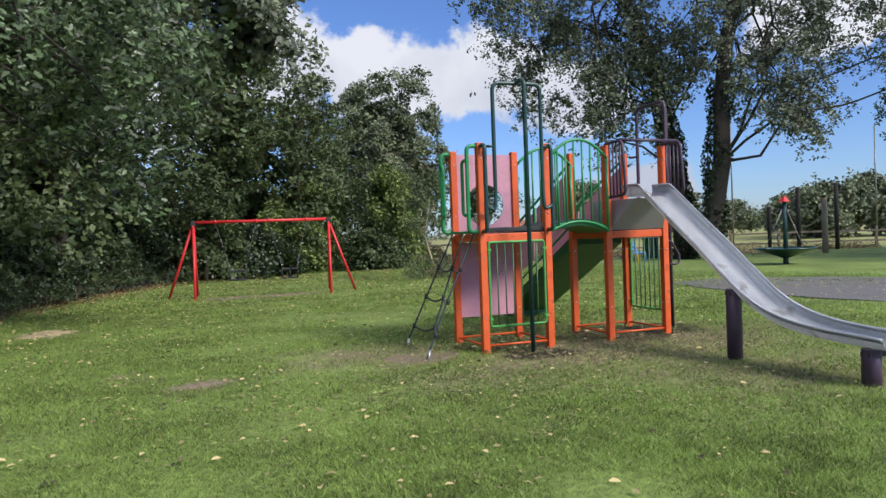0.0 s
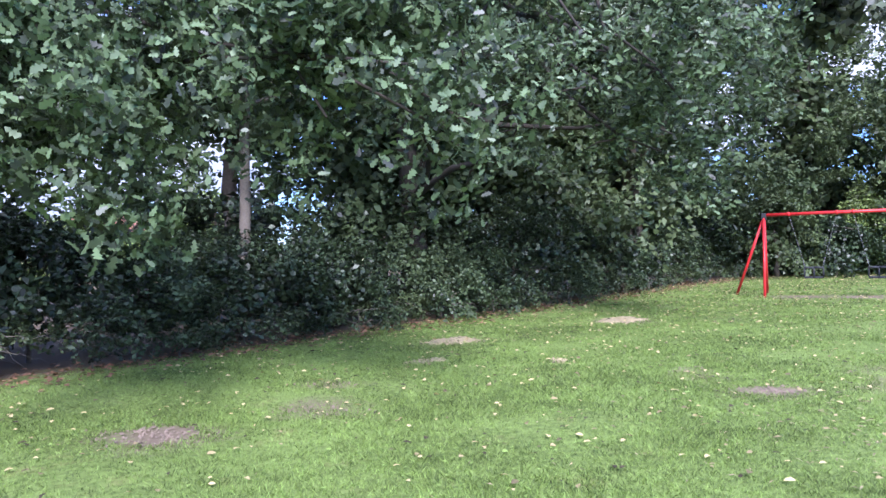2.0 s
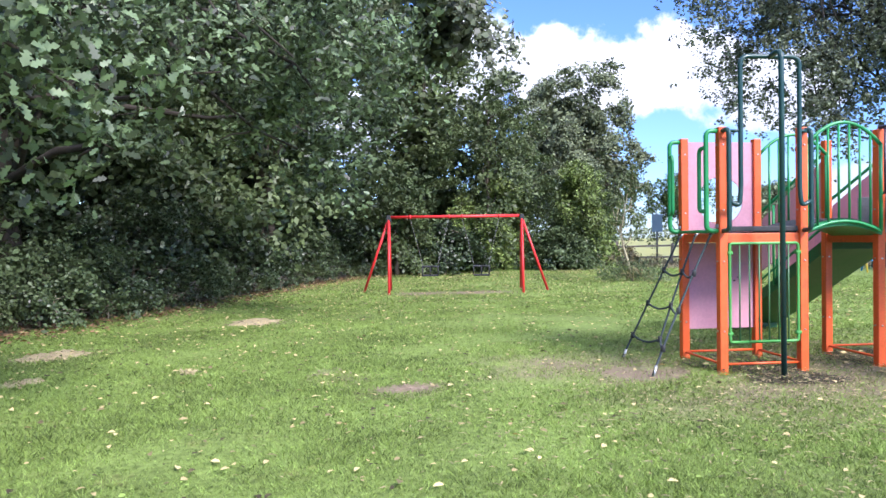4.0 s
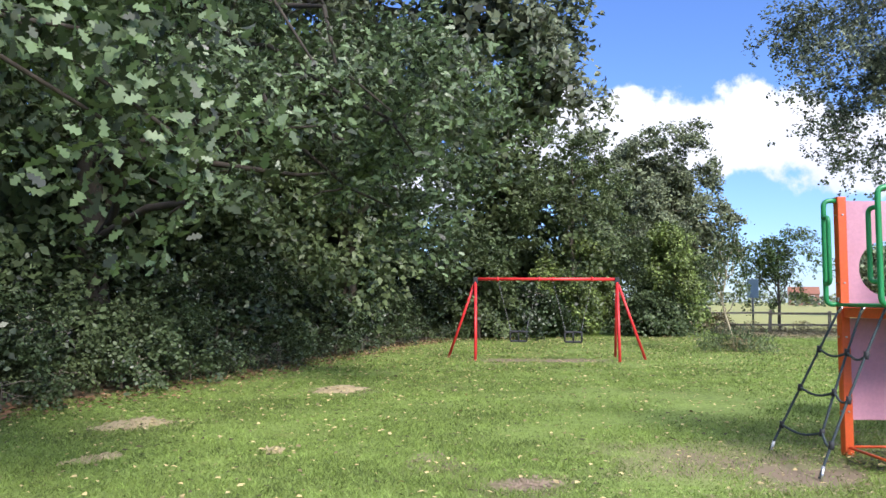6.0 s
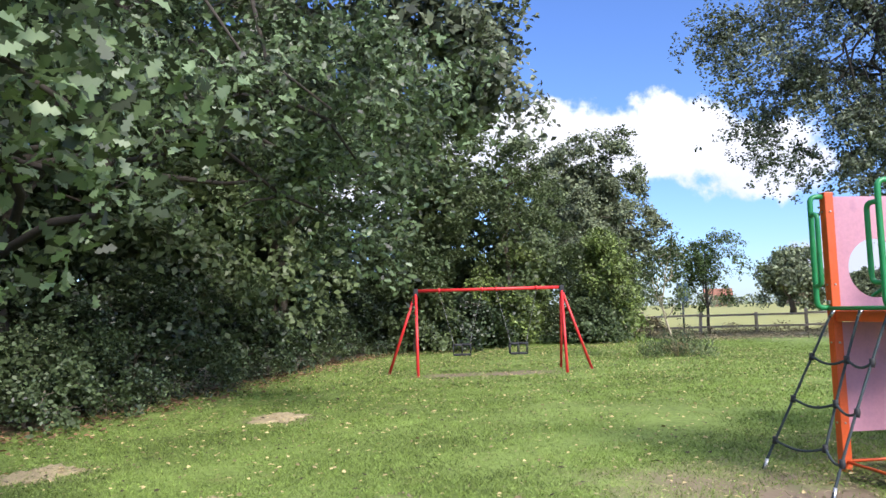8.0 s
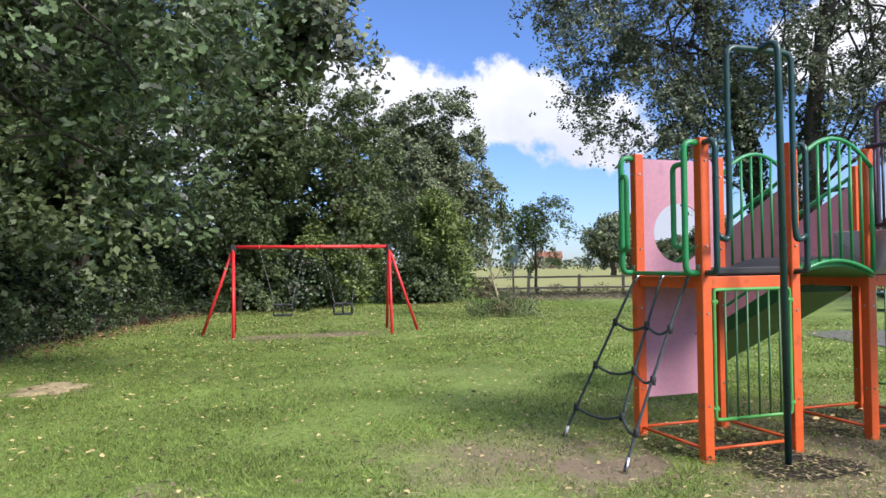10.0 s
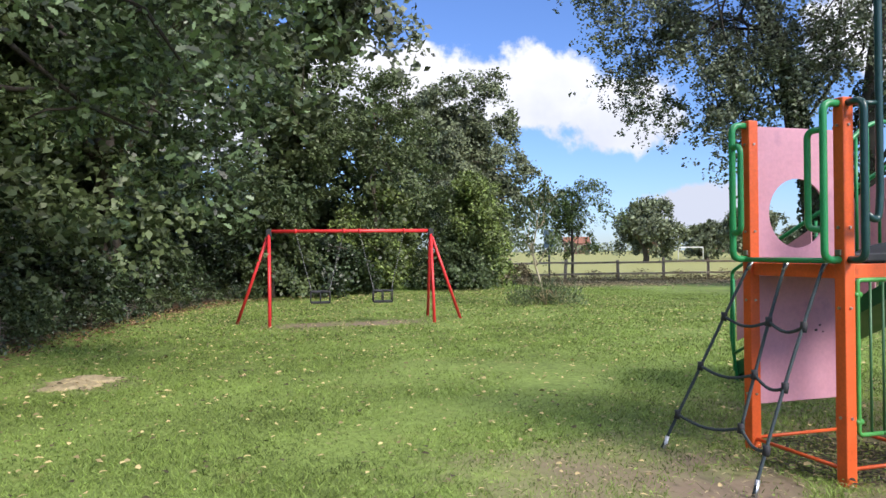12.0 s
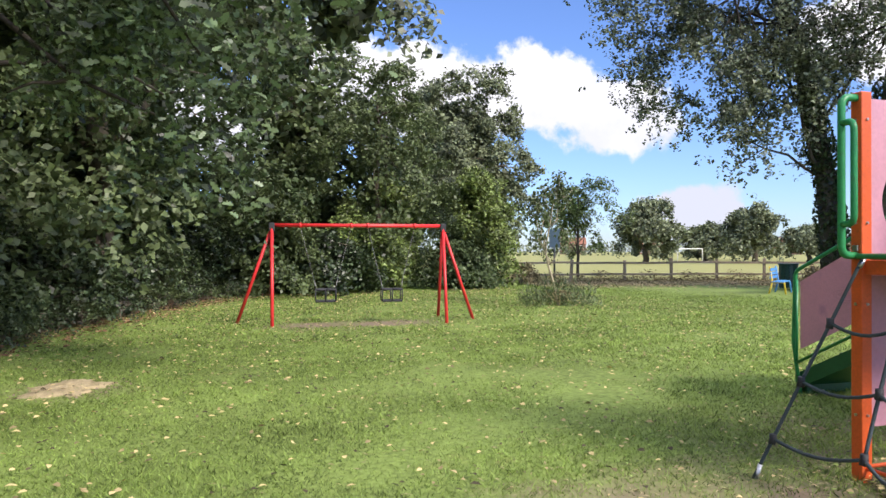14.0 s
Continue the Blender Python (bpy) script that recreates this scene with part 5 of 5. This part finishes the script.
# ---- far field ----
goal = thing("goal", (85.4, 74.2, 0), "white football goal on the far field", "goal", rz=-30)
part("goal_frame", bm_tube(rounded([(-1.8, 0, 0), (-1.8, 0, 1.9), (1.8, 0, 1.9), (1.8, 0, 0)], 0.05), 0.07, 8), M_WHITE, goal)
for k, (x, y, h, r) in enumerate(((68.9, 67.5, 8.2, 3.6), (94.7, 78.7, 5.8, 3.4), (82.4, 61.7, 8.0, 3.6), (102.8, 67.0, 5.4, 3.8), (70.0, 36.0, 5.0, 4.2), (75.0, 33.0, 6.0, 4.6), (82.0, 31.0, 7.0, 5.0), (78.0, 41.0, 5.2, 4.4), (88.0, 47.0, 5.0, 4.2), (80.0, 22.0, 8.5, 6.0), (112.0, 84.0, 6.0, 5.0))):
    tree("tree", (x, y, 0), 0.35, h * 0.7, [(0, 0, h * 0.46, r, r, h * 0.42), (r * 0.3, 0.2, h * 0.72, r * 0.7, r * 0.7, h * 0.27), (-r * 0.45, 0, h * 0.58, r * 0.62, r * 0.62, h * 0.3)], 460, 24, 0.36, 0.40, M_FARLEAF, "round-crowned tree on the far side of the field", 500 + k, SIMPLE, inner=0.8, limbs=5, group="trees across the far field", twigs=False)


def house(x, y, rz, w, label):
    ob = thing("house", (x, y, 0), label, "house", "houses beyond the field", rz)
    wall = part("wall", bm_box(-w, -4, -0.1, w, 4, 5.0), M_BRICK, ob)
    part("roof", bm_prism([(-4.4, 5.0), (4.4, 5.0), (0, 8.2)], 2 * w + 0.6, "u"), M_ROOF, ob)
    for wx in (-w * 0.55, w * 0.55):
        for z in (0.9, 3.1):
            win = part("window", bm_box(wx - 0.8, -4.06, z, wx + 0.8, -3.98, z + 1.2), M_WHITE, ob)
            part("pane", bm_box(wx - 0.7, -4.09, z + 0.1, wx + 0.7, -4.062, z + 1.1), M_GLASS, win)


for x, y, rz, w in ((240, 270, -38, 6), (292, 234, -42, 7), (322, 211, -48, 6), (342, 187, -52, 6), (270, 250, -38, 6), (-66, 104, 30, 6)):
    house(x, y, rz, w, "red brick house with a tiled roof")

# far hedge line that closes the field
rng = np.random.default_rng(77)
n = 26000
az = rng.random(n) * 6.283
rad = 255 + rng.random(n) * 14
hh = rng.random(n) ** 0.8 * (4.2 + 1.6 * np.sin(az * 9) + 1.0 * np.sin(az * 31) + 0.8 * np.sin(az * 83))
hedge = new("far_hedge")
tagged(hedge, "dark band of distant trees round the field", "trees", kind="stuff")
leaves("foliage", np.stack((10 + rad * np.sin(az), 10 + rad * np.cos(az), hh), -1), 1.0 + 0.7 * rng.random(n), M_FARLEAF, hedge, SIMPLE, rng)

# ---- lawn details ----


def mound(name, x, y, a, b, h, mat, label, group, seed, rz=0):
    rng = np.random.default_rng(seed)
    bm = bmesh.new()
    rows = []
    n = 44
    steps = 9
    ph = rng.random(4) * 6.28
    for k in range(steps):
        f = k / (steps - 1)
        ring = []
        for i in range(n):
            t = 2 * math.pi * i / n
            wob = 1 + 0.22 * math.sin(2 * t + ph[0]) + 0.16 * math.sin(5 * t + ph[1]) + 0.1 * math.sin(11 * t + ph[2]) + 0.08 * rng.normal() * f
            z = h * (1 - f * f) * (1 + 0.35 * math.sin(4 * t + ph[3] + 5 * f)) + 0.016 + rng.normal() * (0.008 if 0 < f < 1 else 0)
            ring.append(bm.verts.new((a * f * wob * math.cos(t), b * f * wob * math.sin(t), z if f < 1 else -0.02)))
            if f == 0:
                break
        rows.append(ring)
    for i in range(n):
        bm.faces.new((rows[0][0], rows[1][i], rows[1][(i + 1) % n]))
        for p, q in zip(rows[1:], rows[2:]):
            bm.faces.new((p[i], q[i], q[(i + 1) % n], p[(i + 1) % n]))
    ob = part(name, bm, mat, smooth=True)
    ob.matrix_world = pose(x, y, 0, 0, 0, rz)
    return tagged(ob, label, "mound" if mat is M_SAND else "bare patch", group)


for i, (x, y, a, b, h) in enumerate(((0.93, 13.83, 0.46, 0.5, 0.028), (-1.96, 11.0, 0.4, 0.4, 0.018), (-2.05, 9.0, 0.26, 0.16, 0.0), (-0.35, 9.0, 0.16, 0.1, 0.0))):
    mound("soil_mound", x, y, a, b, h, M_SAND, "low heap of dry sandy soil on the lawn", "sandy mole hills", 10 + i, 20 * i)


def build_crumbs():
    """Loose lumps of soil on the scuffed spots."""
    rng = np.random.default_rng(45)
    verts, loops = [], []
    shape = np.array([(1, 0, 0), (0, 1, 0), (-1, 0, 0), (0, -1, 0), (0, 0, 0.8)], float)
    for x, y, a, b, n in ((1.6, 7.05, 0.34, 0.2, 220), (1.1, 8.2, 0.2, 0.2, 70), (-3.75, 5.2, 0.42, 0.32, 260), (-2.6, 6.2, 0.3, 0.25, 90), (-2.9, 7.4, 0.3, 0.16, 90), (0.93, 13.83, 0.5, 0.5, 160), (-1.96, 11.0, 0.42, 0.4, 160)):
        for _ in range(n):
            at = np.array((x + rng.normal() * a * 0.6, y + rng.normal() * b * 0.6, 0.004))
            k = len(verts)
            size = 0.007 + 0.016 * rng.random() ** 2
            turn = rng.random() * 6.283
            c, t = math.cos(turn), math.sin(turn)
            for vx, vy, vz in shape * (1 + 0.3 * rng.normal(size=(5, 3))) * size:
                verts.append(at + (vx * c - vy * t, vx * t + vy * c, vz))
            for i in range(4):
                loops += [k + i, k + (i + 1) % 4, k + 4]
    me = mesh_from_arrays("soil_crumbs", np.array(verts), np.full(len(loops) // 3, 3), np.array(loops), M_SOIL)
    tagged(new("soil_crumbs", me), "loose crumbs of dry soil on scuffed turf", "soil", kind="stuff")


build_crumbs()


def scatter(name, pts, mat, label, category, size, outline, seed, flat):
    rng = np.random.default_rng(seed)
    ob = new(name)
    tagged(ob, label, category, kind="stuff")
    n = len(pts)
    d = rng.normal(size=(n, 3))
    d[:, 2] *= 0.25
    leaves("sheet", pts, size * (0.6 + 0.9 * rng.random(n)), mat, ob, outline, rng, None, 0.0, True)
    return ob


def build_litter():
    rng = np.random.default_rng(21)
    n = 17000
    p = np.stack((rng.uniform(-6, 18, n), 0.5 + 28 * rng.random(n) ** 0.55, np.full(n, 0.035)), -1)
    p[:, 2] += 0.0016 * p[:, 1]
    inside = p[:, 1] < 1.55 * p[:, 0] + 19.0
    scatter("fallen_leaves", p[inside], M_DRYLEAF, "pale dry leaves fallen over the lawn", "leaves", 0.055, LEAF, 22, 0.1)
    q = []
    for s in np.linspace(8, 48, 3200):
        c, side = foot_at(float(s))
        o = rng.normal() * 0.4 - 0.45
        q.append((c.x + side.x * o, c.y + side.y * o, 0.03 + 0.03 * rng.random()))
    scatter("leaf_litter", np.array(q), M_LITTER, "brown leaf litter under the shrubs", "leaves", 0.09, LEAF, 23, 0.1)


build_litter()


def build_weeds():
    """Broad low leaves of clover and plantain, and dry straw round the play tower."""
    rng = np.random.default_rng(31)
    n = 26000
    p = np.stack((rng.uniform(-5, 6, n), rng.uniform(2.5, 19, n), 0.03 + 0.02 * rng.random(n)), -1)
    patch = np.sin(p[:, 0] * 1.3 + 2 * np.sin(p[:, 1] * 0.7)) * np.sin(p[:, 1] * 1.1 + p[:, 0] * 0.6)
    near_wood = np.clip((p[:, 1] - 1.55 * p[:, 0] - 8.0) / 9.0, 0, 1)
    keep = (p[:, 1] < 1.55 * p[:, 0] + 18.2) & (rng.random(n) < 0.12 + 0.5 * near_wood * (patch > -0.2) + 0.25 * (patch > 0.5))
    scatter("clover", p[keep], M_GRASS, "low clover leaves in the lawn", "clover", 0.035, LEAF, 32, 0.1)
    n = 11000
    q = np.stack((6.0 + rng.normal(size=n) * 2.1, 5.4 + rng.normal(size=n) * 1.6, 0.02 + 0.025 * rng.random(n)), -1)
    scatter("dry_straw", q, M_DRYWEED, "dry straw and dead leaves on worn ground", "straw", 0.06, [(0, 0), (0.5, 0.08), (1, 0), (0.5, -0.08)], 33, 0.1)


build_weeds()
build_fence_litter()


def grass(name, x0, x1, y0, y1, n, h, w, seed):
    """Single blades as one sheet of many triangles."""
    rng = np.random.default_rng(seed)
    p = np.stack((rng.uniform(x0, x1, n), rng.uniform(y0, y1, n), np.zeros(n)), -1)
    p[:, :2] += rng.normal(size=(n, 2)) * 0.9
    keep = (p[:, 1] < 1.55 * p[:, 0] + 18.6)
    for cx, cy, rx, ry, f in ((3.9, 7.3, 1.1, 1.0, 0.5), (4.25, 6.75, 0.5, 0.4, 0.9), (6.5, 4.9, 2.6, 1.4, 0.3), (5.6, 5.7, 1.4, 0.7, 0.45), (5.9, 6.8, 0.7, 0.7, 0.5), (7.6, 6.2, 1.0, 0.8, 0.5), (0.93, 13.83, 0.42, 0.46, 0.6), (-1.96, 11.0, 0.36, 0.36, 0.5), (6.1, 19.0, 0.9, 0.5, 0.85), (7.6, 18.5, 0.9, 0.5, 0.85), (1.65, 7.05, 0.35, 0.2, 1), (1.1, 8.35, 0.17, 0.12, 1), (-3.75, 5.2, 0.36, 0.3, 1)):
        keep &= ~((((p[:, 0] - cx) / rx) ** 2 + ((p[:, 1] - cy) / ry) ** 2 < 1) & (rng.random(n) < f))
    p = p[keep]
    n = len(p)
    clump = 0.85 + 0.32 * np.sin(p[:, 0] * 2.1 + 1.3 * np.sin(p[:, 1] * 1.7)) * np.sin(p[:, 1] * 2.6 + p[:, 0])
    hh = h * clump * (0.5 + rng.random(n))
    a = rng.random(n) * 6.283
    side = np.stack((np.cos(a), np.sin(a), np.zeros(n)), -1) * (w * (0.6 + 0.8 * rng.random(n)))[:, None]
    tip = np.stack((rng.normal(size=n) * 0.85, rng.normal(size=n) * 0.85, np.ones(n)), -1) * hh[:, None]
    v = np.stack((p - side, p + side, p + tip), 1).reshape(-1, 3)
    me = mesh_from_arrays(name, v, np.full(n, 3), np.arange(n * 3), M_GRASS)
    return tagged(new(name, me), "short green lawn grass", "grass", kind="stuff")


grass("grass", -6, 6, 1.0, 9.5, 280000, 0.040, 0.004, 1)
grass("grass", -4, 9, 9.5, 17, 160000, 0.034, 0.0045, 2)
grass("grass", 0, 22, 17, 32, 110000, 0.045, 0.011, 3)
grass("grass", 8, 20, 8, 17, 70000, 0.042, 0.009, 6)
grass("grass", 6, 13, -1.5, 9.5, 80000, 0.042, 0.006, 4)
grass("grass", -1, 4, 0.6, 4.5, 70000, 0.036, 0.0035, 7)
grass("grass", 0.5, 6, -1.5, 1.6, 60000, 0.036, 0.004, 5)
